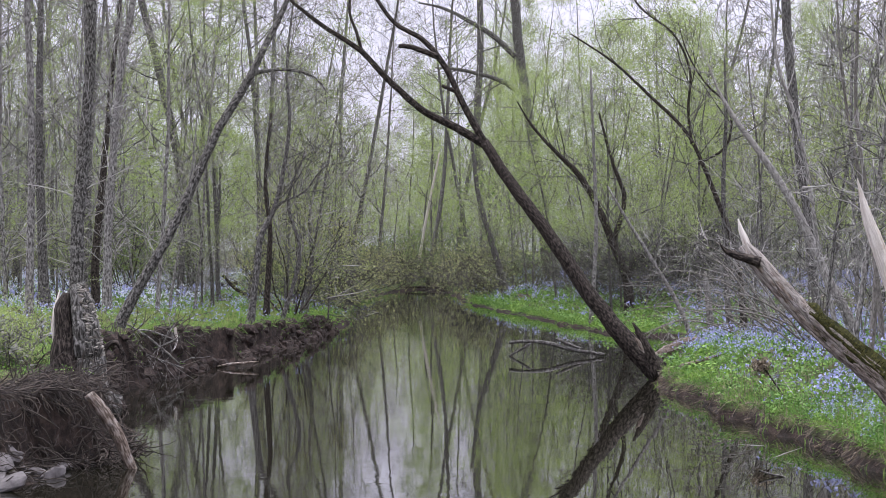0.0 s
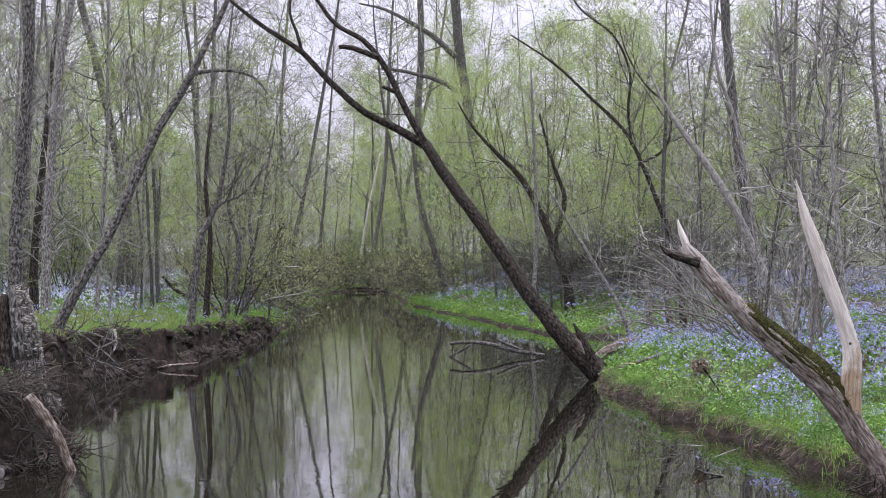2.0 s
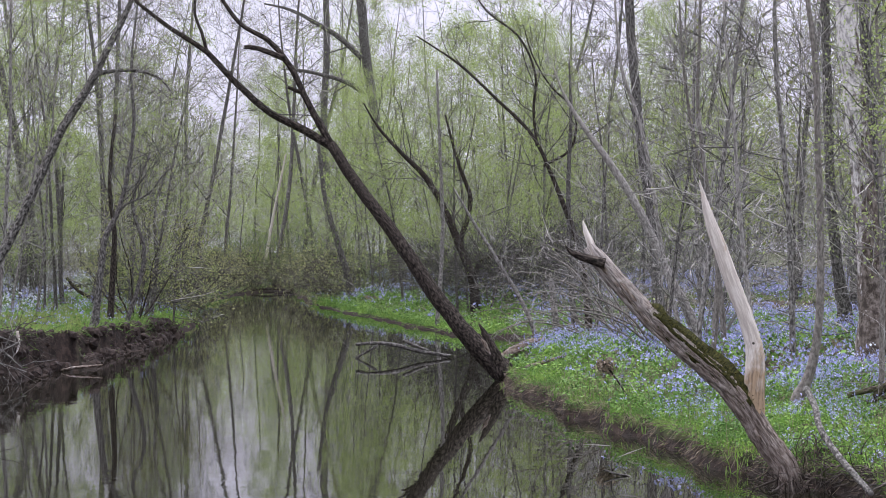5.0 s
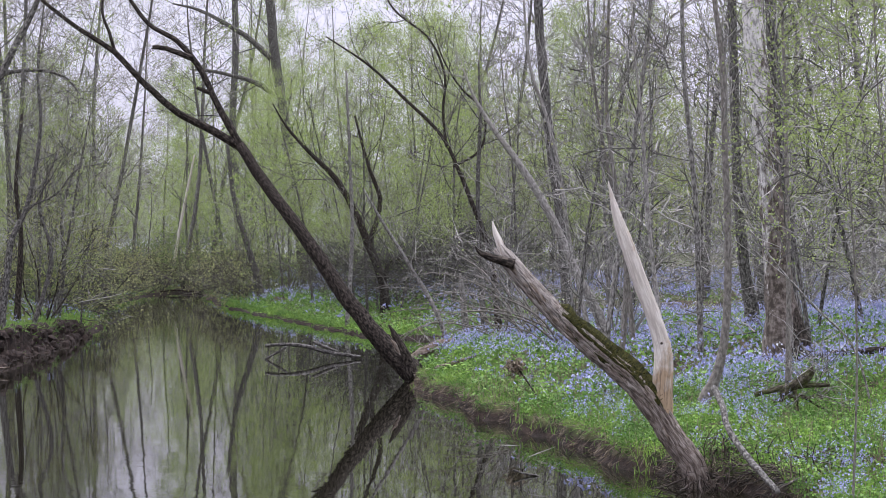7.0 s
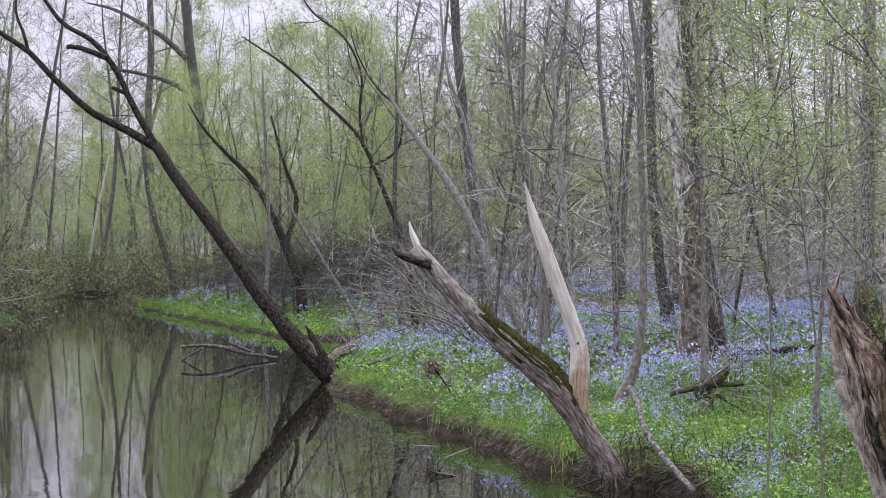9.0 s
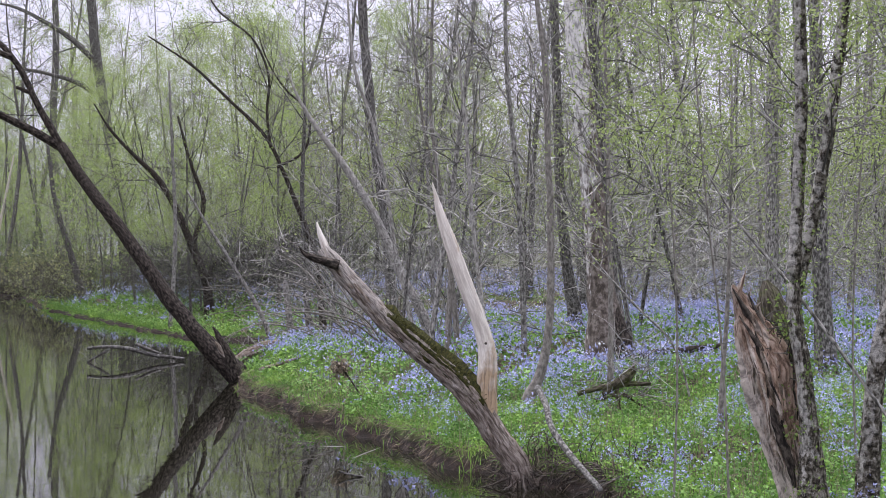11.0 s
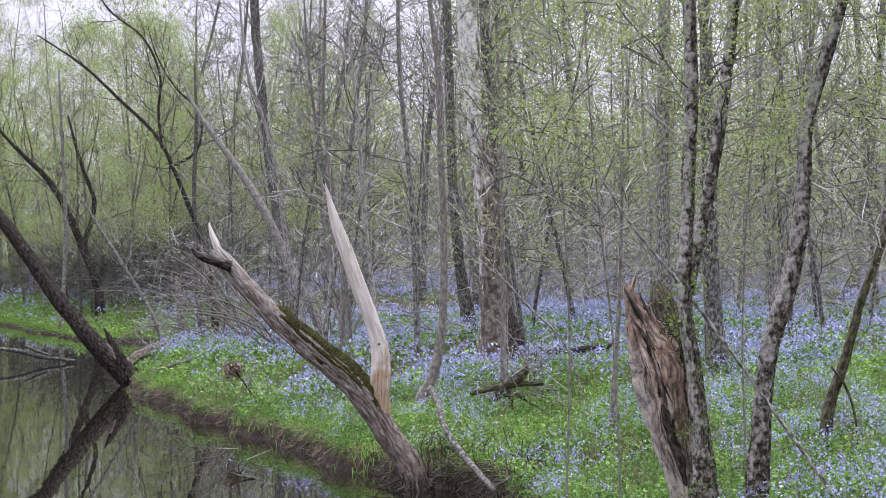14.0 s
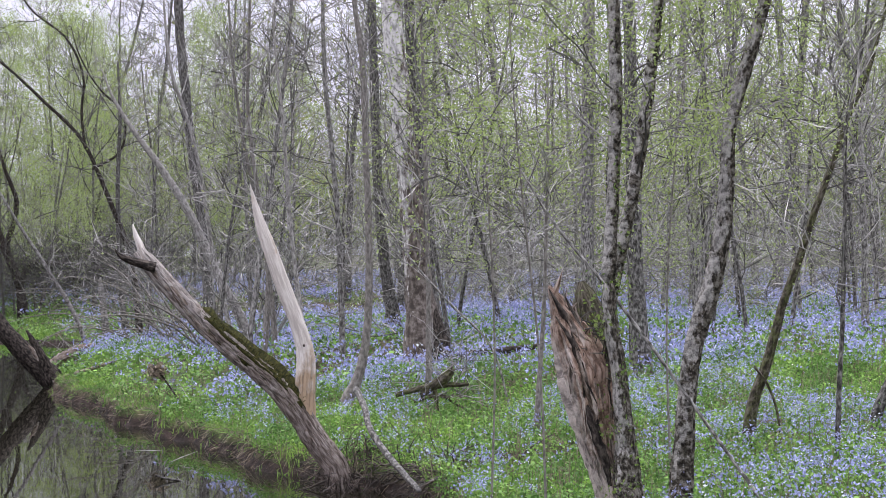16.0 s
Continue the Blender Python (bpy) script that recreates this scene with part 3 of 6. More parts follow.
STUMP = (12.3, [(22.25, 0.43, 0.223), (21.9, 0.7, 0.147), (21.38, 1.06, 0.151), (20.98, 1.48, 0.212), (20.66, 1.67, 0.162), (20.38, 1.81, 0.093), (20.13, 1.93, 0.048), (19.99, 1.99, 0.010)])
STUMP_CORE = (12.55, [(22.07, 0.47, 0.243), (21.76, 0.78, 0.174), (21.51, 1.17, 0.153), (21.31, 1.52, 0.16), (21.15, 1.8, 0.153), (20.99, 1.95, 0.09), (20.9, 2.01, 0.028)])
STUMP_LIVE = (12.15, [(22.54, 0.39, 0.245), (22.25, 0.67, 0.143), (22.14, 1.04, 0.088), (22.02, 1.3, 0.077), (21.96, 1.46, 0.069), (21.76, 1.71, 0.066), (21.69, 1.9, 0.062), (21.66, 2.0, 0.054)])
LIVE_A = (12.6, [(21.66, 1.99, 0.073), (21.74, 2.25, 0.059), (21.85, 2.71, 0.056), (21.93, 3.23, 0.058), (21.88, 3.69, 0.055), (21.8, 4.18, 0.047), (21.67, 4.81, 0.033), (21.61, 5.44, 0.015)])
LIVE_B = (12.8, [(21.76, 1.93, 0.067), (22.13, 2.29, 0.063), (22.55, 2.75, 0.059), (22.92, 3.32, 0.056), (23.15, 3.78, 0.052), (23.39, 4.27, 0.044), (23.73, 4.95, 0.03), (23.99, 5.55, 0.013)])
MOSSY = (12.8, [(23.49, 0.37, 0.131), (23.63, 0.65, 0.097), (23.78, 1.0, 0.082), (23.86, 1.29, 0.078), (24.09, 1.64, 0.078), (24.49, 1.93, 0.078), (24.82, 2.24, 0.072), (24.99, 2.6, 0.066), (25.08, 2.95, 0.059), (25.4, 3.23, 0.059), (25.8, 3.51, 0.057), (26.08, 3.76, 0.052), (26.45, 4.11, 0.044), (26.86, 4.67, 0.028), (27.34, 5.23, 0.012)])
LEANR = (17.6, [(25.51, 0.7, 0.084), (25.68, 0.87, 0.069), (26.04, 1.19, 0.064), (26.52, 1.72, 0.054), (26.92, 2.06, 0.049), (27.4, 2.5, 0.044), (27.87, 2.88, 0.039), (28.34, 3.31, 0.034), (28.89, 3.69, 0.027), (29.29, 4.12, 0.022), (29.76, 4.74, 0.012)])
EDGER = (17.8, [(28.89, 0.65, 0.085), (29.08, 0.79, 0.07), (29.51, 1.09, 0.065), (30.13, 1.62, 0.06), (30.61, 2.25, 0.05), (30.78, 3.12, 0.035), (30.88, 4.32, 0.02)])
SAP1490 = (15.4, [(27.98, 0.66, 0.032), (28.05, 1.11, 0.028), (28.14, 1.53, 0.026), (28.24, 2.37, 0.024), (28.35, 3.22, 0.019), (28.82, 3.8, 0.015), (29.07, 4.31, 0.009)])
T1530 = (31, [(28.79, 0.72, 0.087), (28.78, 2.21, 0.074), (28.72, 3.39, 0.069), (28.67, 5.09, 0.061), (28.54, 6.79, 0.043)])
CURVED = (22.9, [(14.16, 0.45, 0.115), (14.26, 0.54, 0.095), (14.5, 0.72, 0.081), (14.76, 1.09, 0.071), (14.87, 1.5, 0.066), (14.91, 2.06, 0.061), (14.91, 2.61, 0.057), (14.85, 3.17, 0.052), (14.75, 4.39, 0.048), (14.52, 5.15, 0.039), (14.3, 6.14, 0.029), (14.16, 7.12, 0.014)])
SYC = (26.4, [(16.57, 0.76, 0.499), (16.42, 1.16, 0.314), (16.31, 1.64, 0.249), (16.18, 2.49, 0.217), (16.03, 3.33, 0.206), (15.79, 4.37, 0.206), (15.64, 5.03, 0.195), (15.57, 5.47, 0.179), (15.39, 6.36, 0.163), (15.12, 8.06, 0.141), (14.91, 10.27, 0.098), (14.78, 12.11, 0.043)])
SYC_HOLLOW_SHADE = (26.0, [(16.89, 0.81, 0.224), (16.93, 1.07, 0.182), (16.84, 1.28, 0.118), (16.79, 1.47, 0.027)])
SYC_2 = (27.3, [(16.89, 0.71, 0.336), (16.77, 1.09, 0.202), (16.6, 1.77, 0.135), (16.44, 2.92, 0.129), (16.28, 4.06, 0.129), (16.2, 4.82, 0.118), (16.1, 5.58, 0.106), (15.91, 7.11, 0.079), (15.77, 9.01, 0.034)])
SYC_SAP = (23.5, [(16.57, 0.91, 0.058), (16.59, 1.83, 0.043), (16.54, 3.14, 0.039), (16.47, 4.52, 0.029), (16.37, 5.5, 0.014)])
DARK38 = (34, [(15.67, 0.73, 0.237), (15.58, 1.11, 0.161), (15.4, 1.77, 0.133), (15.21, 3.09, 0.123), (15.1, 4.97, 0.114), (15.03, 6.95, 0.104), (14.96, 9.69, 0.057)])
GRAY42 = (42, [(10.5, 0.62, 0.211), (10.4, 1.32, 0.164), (10.24, 2.73, 0.152), (9.93, 4.49, 0.152), (9.7, 6.25, 0.147), (9.57, 8.01, 0.141), (9.47, 10.35, 0.094), (9.4, 12.35, 0.047)])
DIAG = (34, [(11.71, 0.63, 0.134), (11.19, 1.25, 0.124), (10.8, 1.68, 0.116), (9.84, 2.91, 0.107), (9.05, 3.67, 0.089), (8.25, 4.34, 0.063), (7.77, 4.82, 0.035), (7.46, 5.29, 0.018)])
SAP1035 = (30, [(11.91, 0.74, 0.063), (12.04, 1.4, 0.059), (12.07, 2.16, 0.054), (11.76, 3.24, 0.046), (11.53, 4.25, 0.042), (11.58, 5.42, 0.034), (11.65, 6.59, 0.021)])
SAP1050 = (30.5, [(12.3, 0.67, 0.064), (12.2, 1.22, 0.06), (12.07, 1.9, 0.055), (11.92, 2.58, 0.047), (11.44, 3.77, 0.038), (11.13, 4.96, 0.03), (10.98, 6.32, 0.017)])
SAP1085 = (27, [(13.3, 0.62, 0.049), (13.02, 1.26, 0.045), (12.79, 2.16, 0.041), (12.64, 3.06, 0.038), (12.5, 4.04, 0.03), (12.33, 4.79, 0.023), (12.25, 5.54, 0.015)])
SAP925 = (33, [(11.19, 0.63, 0.06), (10.79, 1.51, 0.055), (10.48, 2.34, 0.051), (10.24, 3.35, 0.046), (9.85, 4.37, 0.041), (9.38, 5.2, 0.037), (9.25, 5.93, 0.028), (9.14, 6.86, 0.018)])
FARSAP1045 = (56, [(4.17, 0.58, 0.086), (4.33, 2.84, 0.078), (4.25, 5.18, 0.063), (4.17, 7.21, 0.039)])
FARLEAN = (45, [(7.18, 0.16, 0.082), (6.63, 0.96, 0.075), (5.99, 1.84, 0.063), (5.2, 2.84, 0.05), (4.65, 3.59, 0.031)])
PALESTUB = (46, [(7.6, 0.18, 0.141), (7.51, 0.68, 0.116), (7.41, 1.45, 0.096), (7.38, 1.7, 0.026)])
TRUNK1290 = (46, [(8.15, 0.18, 0.128), (8.04, 0.69, 0.103), (7.96, 1.83, 0.09), (7.89, 3.61, 0.077), (7.96, 5.27, 0.058), (7.92, 6.54, 0.032)])
DARKW = (60, [(5.33, 0.55, 0.228), (5.17, 1.38, 0.188), (4.8, 2.38, 0.168), (4.33, 3.55, 0.147), (3.85, 4.39, 0.121), (3.21, 5.06, 0.087), (2.49, 5.9, 0.054), (2.1, 6.57, 0.027)])
DARKW_B = (60, [(5.17, 1.22, 0.134), (5.52, 1.97, 0.121), (6.31, 1.97, 0.094), (7.1, 2.88, 0.067), (7.41, 4.04, 0.04)])
DARKW_C = (60, [(4.8, 2.38, 0.117), (5.12, 3.72, 0.101), (4.8, 4.72, 0.075), (4.41, 6.23, 0.042)])
ARCH = (46, [(8.51, 0.69, 0.116), (8.2, 2.21, 0.096), (7.6, 3.55, 0.077), (7.34, 4.06, 0.067), (6.97, 4.7, 0.063), (5.84, 5.66, 0.053), (4.8, 6.44, 0.039), (3.61, 7.08, 0.024)])
ARCH_B = (46, [(7.0, 4.57, 0.051), (6.91, 5.4, 0.046), (6.97, 6.17, 0.041), (6.55, 7.0, 0.036), (5.52, 7.71, 0.031), (5.04, 8.35, 0.015)])
ARCH_C = (46, [(7.18, 4.12, 0.046), (7.95, 4.5, 0.041), (7.95, 5.52, 0.041), (7.57, 5.78, 0.031), (6.86, 6.68, 0.026), (6.63, 7.32, 0.015)])
FAR970 = (92, [(3.21, 0.17, 0.565), (3.01, 1.46, 0.411), (2.81, 4.79, 0.36), (2.41, 8.39, 0.347), (2.14, 11.47, 0.334), (1.98, 14.55, 0.308), (1.86, 18.66, 0.231), (1.7, 23.28, 0.103)])
FAR970_B = (91.5, [(2.05, 10.91, 0.204), (1.38, 11.88, 0.179), (0.74, 12.5, 0.141), (0.02, 13.08, 0.102), (-0.7, 13.34, 0.051)])
FAR970_C = (91.5, [(2.17, 9.25, 0.179), (1.7, 9.76, 0.166), (1.06, 10.09, 0.128), (0.26, 10.35, 0.102), (-0.22, 10.4, 0.038)])
FAR845 = (96, [(1.22, -0.19, 0.322), (1.14, 3.3, 0.268), (0.98, 8.66, 0.241), (1.06, 11.34, 0.228), (1.02, 15.63, 0.201), (0.9, 20.99, 0.107)])
FAR895 = (80, [(1.82, 0.32, 0.246), (1.62, 1.33, 0.201), (1.38, 2.45, 0.179), (1.02, 4.23, 0.134), (0.82, 6.47, 0.089)])
BIRCH = (114, [(-0.78, 0.32, 0.127), (-0.62, 2.23, 0.127), (-0.5, 3.66, 0.111), (-0.26, 6.05, 0.096), (-0.1, 7.64, 0.064)])
L1 = (34.6, [(-11.58, 0.88, 0.139), (-11.57, 1.07, 0.102), (-11.52, 2.59, 0.093), (-11.51, 4.48, 0.088), (-11.61, 6.37, 0.084), (-11.68, 8.27, 0.06), (-11.74, 10.16, 0.028)])
L1B = (44, [(-11.12, 1.13, 0.184), (-11.18, 1.73, 0.147), (-11.25, 3.3, 0.135), (-11.28, 5.1, 0.117), (-11.25, 6.91, 0.098), (-11.18, 9.32, 0.061)])
L2 = (33, [(-10.29, 0.76, 0.225), (-10.26, 1.48, 0.166), (-10.23, 2.57, 0.157), (-10.04, 3.93, 0.137), (-9.88, 5.3, 0.127), (-9.85, 6.57, 0.117), (-9.76, 8.2, 0.088), (-9.7, 10.02, 0.039)])
L3 = (41, [(-9.45, 0.91, 0.165), (-9.43, 1.19, 0.132), (-9.39, 2.66, 0.121), (-9.26, 4.02, 0.116), (-9.06, 5.72, 0.11), (-8.76, 6.96, 0.099), (-8.48, 8.21, 0.077), (-8.29, 10.14, 0.038)])
L4 = (48, [(-9.73, 1.02, 0.174), (-9.76, 1.68, 0.147), (-9.64, 3.01, 0.134), (-9.45, 4.73, 0.107), (-9.26, 6.45, 0.08), (-9.03, 8.3, 0.054)])
L5 = (33.5, [(-9.32, 0.64, 0.161), (-9.08, 0.96, 0.129), (-8.48, 1.65, 0.121), (-7.82, 2.3, 0.113), (-6.99, 3.32, 0.105), (-6.25, 4.26, 0.105), (-5.57, 4.91, 0.097), (-5.01, 5.56, 0.08), (-4.53, 6.13, 0.065), (-4.06, 6.88, 0.049), (-3.58, 7.81, 0.024)])
L5_B = (33.5, [(-5.3, 5.1, 0.056), (-4.85, 5.15, 0.042), (-4.22, 5.15, 0.037), (-3.58, 5.01, 0.028), (-3.26, 4.78, 0.014)])
L6 = (43, [(-5.49, 0.6, 0.144), (-5.39, 0.9, 0.108), (-5.25, 1.85, 0.102), (-5.14, 2.45, 0.096), (-4.77, 3.05, 0.078), (-4.5, 3.89, 0.066), (-4.34, 4.85, 0.054), (-4.41, 6.04, 0.042), (-4.22, 7.48, 0.024)])
L6_B = (43, [(-5.01, 2.69, 0.045), (-4.6, 3.15, 0.038), (-3.95, 3.4, 0.03), (-3.3, 3.95, 0.022), (-2.7, 4.05, 0.012)])
L7 = (47, [(-5.01, 0.84, 0.112), (-4.93, 1.69, 0.098), (-4.88, 2.47, 0.085), (-5.01, 3.65, 0.066), (-4.85, 5.35, 0.046)])
L8 = (53, [(-3.9, 0.74, 0.089), (-3.71, 2.07, 0.081), (-3.77, 3.1, 0.067), (-3.42, 4.43, 0.044)])
L9 = (47, [(-4.66, 0.58, 0.079), (-4.3, 1.17, 0.072), (-4.06, 2.21, 0.066), (-4.38, 3.26, 0.052), (-3.9, 4.44, 0.033)])
LSTUMP = (22.5, [(-9.88, 0.35, 0.364), (-9.93, 0.66, 0.295), (-9.99, 1.09, 0.258), (-10.07, 1.4, 0.226), (-10.18, 1.65, 0.17), (-10.24, 1.82, 0.113)])
LSHARD = (22.7, [(-10.86, 1.15, 0.032), (-10.88, 1.33, 0.057), (-10.84, 1.49, 0.057), (-10.78, 1.63, 0.038), (-10.72, 1.75, 0.01)])
LHOLLOW_SHADE = (22.5, [(-10.47, 0.48, 0.346), (-10.54, 0.97, 0.264), (-10.6, 1.34, 0.188), (-10.6, 1.59, 0.138), (-10.54, 1.72, 0.05)])
LLOG = (20.5, [(-9.92, 0.76, 0.063), (-9.57, 0.59, 0.092), (-9.18, 0.37, 0.092), (-8.83, 0.08, 0.08), (-8.48, -0.23, 0.057)])
ARCHROOT = (24, [(-9.6, 0.88, 0.047), (-9.42, 1.07, 0.047), (-9.18, 1.11, 0.044), (-9.0, 0.98, 0.037), (-9.0, 0.55, 0.03), (-9.01, 0.19, 0.023)])
PEG = (36, [(-7.56, 0.3, 0.045), (-7.51, 0.57, 0.045), (-7.54, 0.81, 0.038)])
LFALL = (72, [(-9.34, 1.03, 0.08), (-8.48, 0.87, 0.141), (-7.23, 0.86, 0.141), (-5.8, 0.98, 0.101)])
LFALL2 = (60, [(-6.2, 1.42, 0.05), (-5.88, 1.05, 0.075), (-5.33, 0.75, 0.075)])
RDIAG = (12.2, [(26.09, 0.59, 0.018), (25.78, 0.73, 0.018), (25.16, 0.93, 0.016), (24.07, 1.26, 0.016), (22.82, 1.64, 0.016), (21.41, 2.04, 0.014), (20.15, 2.37, 0.012), (19.2, 2.7, 0.006)])
RTWIG = (22, [(19.0, 1.04, 0.017), (18.21, 1.25, 0.019), (17.25, 1.62, 0.019), (16.3, 2.03, 0.017), (15.51, 2.43, 0.013)])
ROOTR = ((20.5, 16.9), [(14.52, 0.81, 0.041), (14.75, 0.7, 0.045), (14.91, 0.54, 0.043), (15.46, 0.34, 0.045), (15.86, 0.27, 0.041), (16.28, 0.21, 0.034)])
ROOTR_B = (17.6, [(16.28, 0.16, 0.025), (16.73, 0.22, 0.022), (17.22, 0.29, 0.015)])
WAD = (22.3, [(16.35, 0.62, 0.036), (16.67, 0.72, 0.073), (17.0, 0.8, 0.095), (17.21, 0.9, 0.058), (17.24, 0.94, 0.022)])
WAD_B = (22.3, [(15.63, 0.63, 0.033), (16.27, 0.69, 0.048), (16.92, 0.73, 0.048), (17.72, 0.74, 0.029)])
WAD_C = (22.3, [(16.75, 0.68, 0.043), (16.78, 0.56, 0.036), (16.83, 0.44, 0.030)])
WAD_D = (22.3, [(16.11, 0.55, 0.025), (16.91, 0.62, 0.033), (17.55, 0.48, 0.025)])
BGTRUNK1040 = (30, [(21.15, 0.57, 0.168), (21.12, 1.74, 0.151), (21.08, 2.99, 0.142), (21.13, 4.24, 0.138), (21.18, 5.5, 0.134), (21.17, 6.75, 0.117), (21.11, 8.42, 0.067)])
BGTRUNK1130 = (24.5, [(22.62, 0.59, 0.205), (22.54, 1.0, 0.171), (22.44, 1.82, 0.151), (22.41, 2.5, 0.144), (22.37, 3.86, 0.13), (22.3, 5.22, 0.116), (22.21, 6.59, 0.089), (22.16, 8.29, 0.041)])
LEANR_B = (17.55, [(25.72, 1.2, 0.018), (25.98, 1.1, 0.019), (26.25, 0.93, 0.018), (26.4, 0.72, 0.016), (26.44, 0.6, 0.012)])
SAPR = (19.0, [(19.6, 0.6, 0.043), (19.72, 1.05, 0.032), (19.86, 1.7, 0.028), (19.95, 2.6, 0.022), (20.0, 3.8, 0.015), (19.9, 4.9, 0.006)])
SPRAY_A = (15.2, [(18.3, 0.6, 0.014), (18.45, 1.5, 0.012), (18.3, 2.6, 0.011), (18.0, 3.6, 0.009), (17.8, 4.8, 0.005)])
SPRAY_B = (14.4, [(19.9, 0.55, 0.014), (19.7, 1.5, 0.012), (19.3, 2.5, 0.011), (19.0, 3.5, 0.009), (18.9, 4.6, 0.005)])
SPRAY_C = (15.8, [(23.4, 0.6, 0.014), (23.3, 1.6, 0.012), (23.5, 2.7, 0.011), (23.9, 3.7, 0.009), (24.2, 4.9, 0.005)])
PLANK = (37.6, [(-6.36, 0.03, 0.016), (-6.04, 0.07, 0.037), (-5.57, 0.09, 0.037), (-5.2, 0.12, 0.016)])
LOGR = (27, [(17.16, 0.82, 0.06), (18.2, 0.86, 0.075), (19.0, 0.9, 0.068), (19.8, 0.94, 0.045)])
TWIGW = (19.8, [(8.87, 0.06, 0.011), (9.26, 0.02, 0.017), (9.58, -0.0, 0.014), (9.86, -0.05, 0.008)])
TWIGW_B = (19.8, [(9.08, 0.03, 0.011), (9.11, 0.15, 0.011), (9.22, 0.22, 0.006)])
STICK = (26, [(8.84, 0.79, 0.015), (9.16, 0.6, 0.018), (9.43, 0.42, 0.015), (9.59, 0.31, 0.009)])
BGWHITE = (60, [(18.44, 2.09, 0.184), (18.53, 6.21, 0.168), (18.46, 8.19, 0.151), (18.26, 9.51, 0.134), (18.08, 11.5, 0.084)])
CRACK_SHADE = (12.18, [(21.03, 1.28, 0.013), (21.12, 1.21, 0.04), (21.34, 1.08, 0.045), (21.56, 0.93, 0.04), (21.68, 0.79, 0.013)])
DEBRIS = (107, [(-1.34, 0.08, 0.042), (-0.7, 0.2, 0.075), (0.1, 0.11, 0.082), (0.82, -0.04, 0.049)])
DEBRIS_B = (107, [(-1.02, -0.07, 0.042), (-0.38, 0.05, 0.066), (0.26, 0.29, 0.049), (0.5, 0.5, 0.025)])
DEBRIS_C = (106, [(-0.46, -0.02, 0.065), (-0.06, 0.04, 0.098), (0.42, 0.04, 0.074), (0.66, 0.1, 0.033)])
STICKS_A = (34.4, [(-8.92, 0.96, 0.024), (-8.29, 0.71, 0.029), (-7.7, 0.42, 0.024), (-7.41, 0.26, 0.014)])
STICKS_B = (34.4, [(-8.72, 0.79, 0.019), (-8.2, 0.31, 0.024), (-7.7, -0.04, 0.014)])
STICKS_C = (34.4, [(-8.86, 0.69, 0.019), (-8.48, 0.48, 0.024), (-7.85, 0.31, 0.019), (-7.3, 0.19, 0.014)])
STICKS_D = (34.4, [(-8.29, 0.29, 0.014), (-8.01, 0.52, 0.019), (-7.41, 0.72, 0.014)])
STICKS_E = (34.4, [(-9.03, 0.81, 0.019), (-8.32, 0.83, 0.024), (-7.62, 0.69, 0.014)])


def hero(name, label, specs, bark, seed, twigmat=None, count=14, length=1.6, leaf=None, share=0.2, per=2, size=0.05, start=0.3, sides=12,
         category="tree", rough=0.03, twig=4, sub=3, lift=0.06, sprouting=None, bits=(), spread=1.0, twig_len=0.5, group="", fine=1.2, planted=True, clump=0.12):
    """A tree that stands alone: stems along given lines, side branches, twigs and leaves."""
    rng = np.random.default_rng(seed)
    base, _ = stem(specs[0], planted)
    root = thing(name, label, category, group, at=base[0])
    off = -base[0]
    tw, tips, lf = Geo(), [], Geo()
    for i, s in enumerate(specs):
        p, r = stem(s, grounded=planted and i == 0)
        p, r = refine(p, r, max(6 * len(p) if r.max() > 0.06 else 4 * len(p), 10), rng, 0.05)
        p += off
        if i == 0:
            r = r * (1 + 0.35 * np.exp(-np.linspace(0, 14, len(r))))
        wood = Geo()
        wood.tube(p, r, sides if r.max() > 0.03 else 8, 0, rough if r.max() > 0.06 else 0.02, rng, ends=True)
        part("limb" if i else "trunk", wood, bark, root)
        if sprouting is None or i in sprouting:
            sprout(tw, tips, rng, p, r, max(2, count if i == 0 else int(count * 0.7)), length, spread, lift, start if i == 0 else 0.1, twig, twig_len, sub, fine=fine)
    if tips:
        part("crown", tw, twigmat or TWIG, root, "bare side branches and twigs", kind="stuff")
        if leaf and leaf_out(lf, tips, rng, share, per, size, clump):
            part("foliage", lf, leaf, root, "small fresh leaves", smooth=False, kind="stuff")
    for nm, s, mat, lab in bits:
        g = Geo()
        p, r = stem(s, grounded=False)
        p, r = refine(p, r, 4 * len(p), rng, 0.06)
        g.tube(p + off, r, 10, 0, 0.06, rng, ends=True)
        part(nm, g, mat, root, lab)
    return root


# the great tree that leans over the creek
hero("leaning_tree", "dark wet tree leaning far over the creek, forked high", [LEAN_TRUNK, LEAN_A, LEAN_B, LEAN_SHOOT, LEAN_KNOB], BARK_DARK, 1, TWIG_DARK,
     count=8, length=1.2, start=0.75, sprouting=(1, 2, 3), leaf=LEAF_OLIVE, share=0.15, sides=16, rough=0.07, sub=2, twig=3,
     bits=[("broken_branch", LEAN_STUB, BARK_DARK, "short broken side branch"), ("split_stub", LEAN_BREAK, BARK_DARK, "split stub at the foot"), ("torn_wood", LEAN_SLIVER, SNAGWOOD, "pale torn wood"),
           ("root", LEAN_ROOT, SNAGWOOD, "bare pale root reaching the bank")])

hero("fallen_log", "weathered fallen log lying behind the leaning tree", [LOG_BEHIND], SNAGWOOD, 2, sprouting=(), planted=False, category="log")
hero("floating_branch", "bare grey branch lying half in the water", [FLOAT_A, FLOAT_B, FLOAT_C, FLOAT_D], BARK, 3, count=2, length=0.5, sub=1, twig=1, planted=False, category="branch")


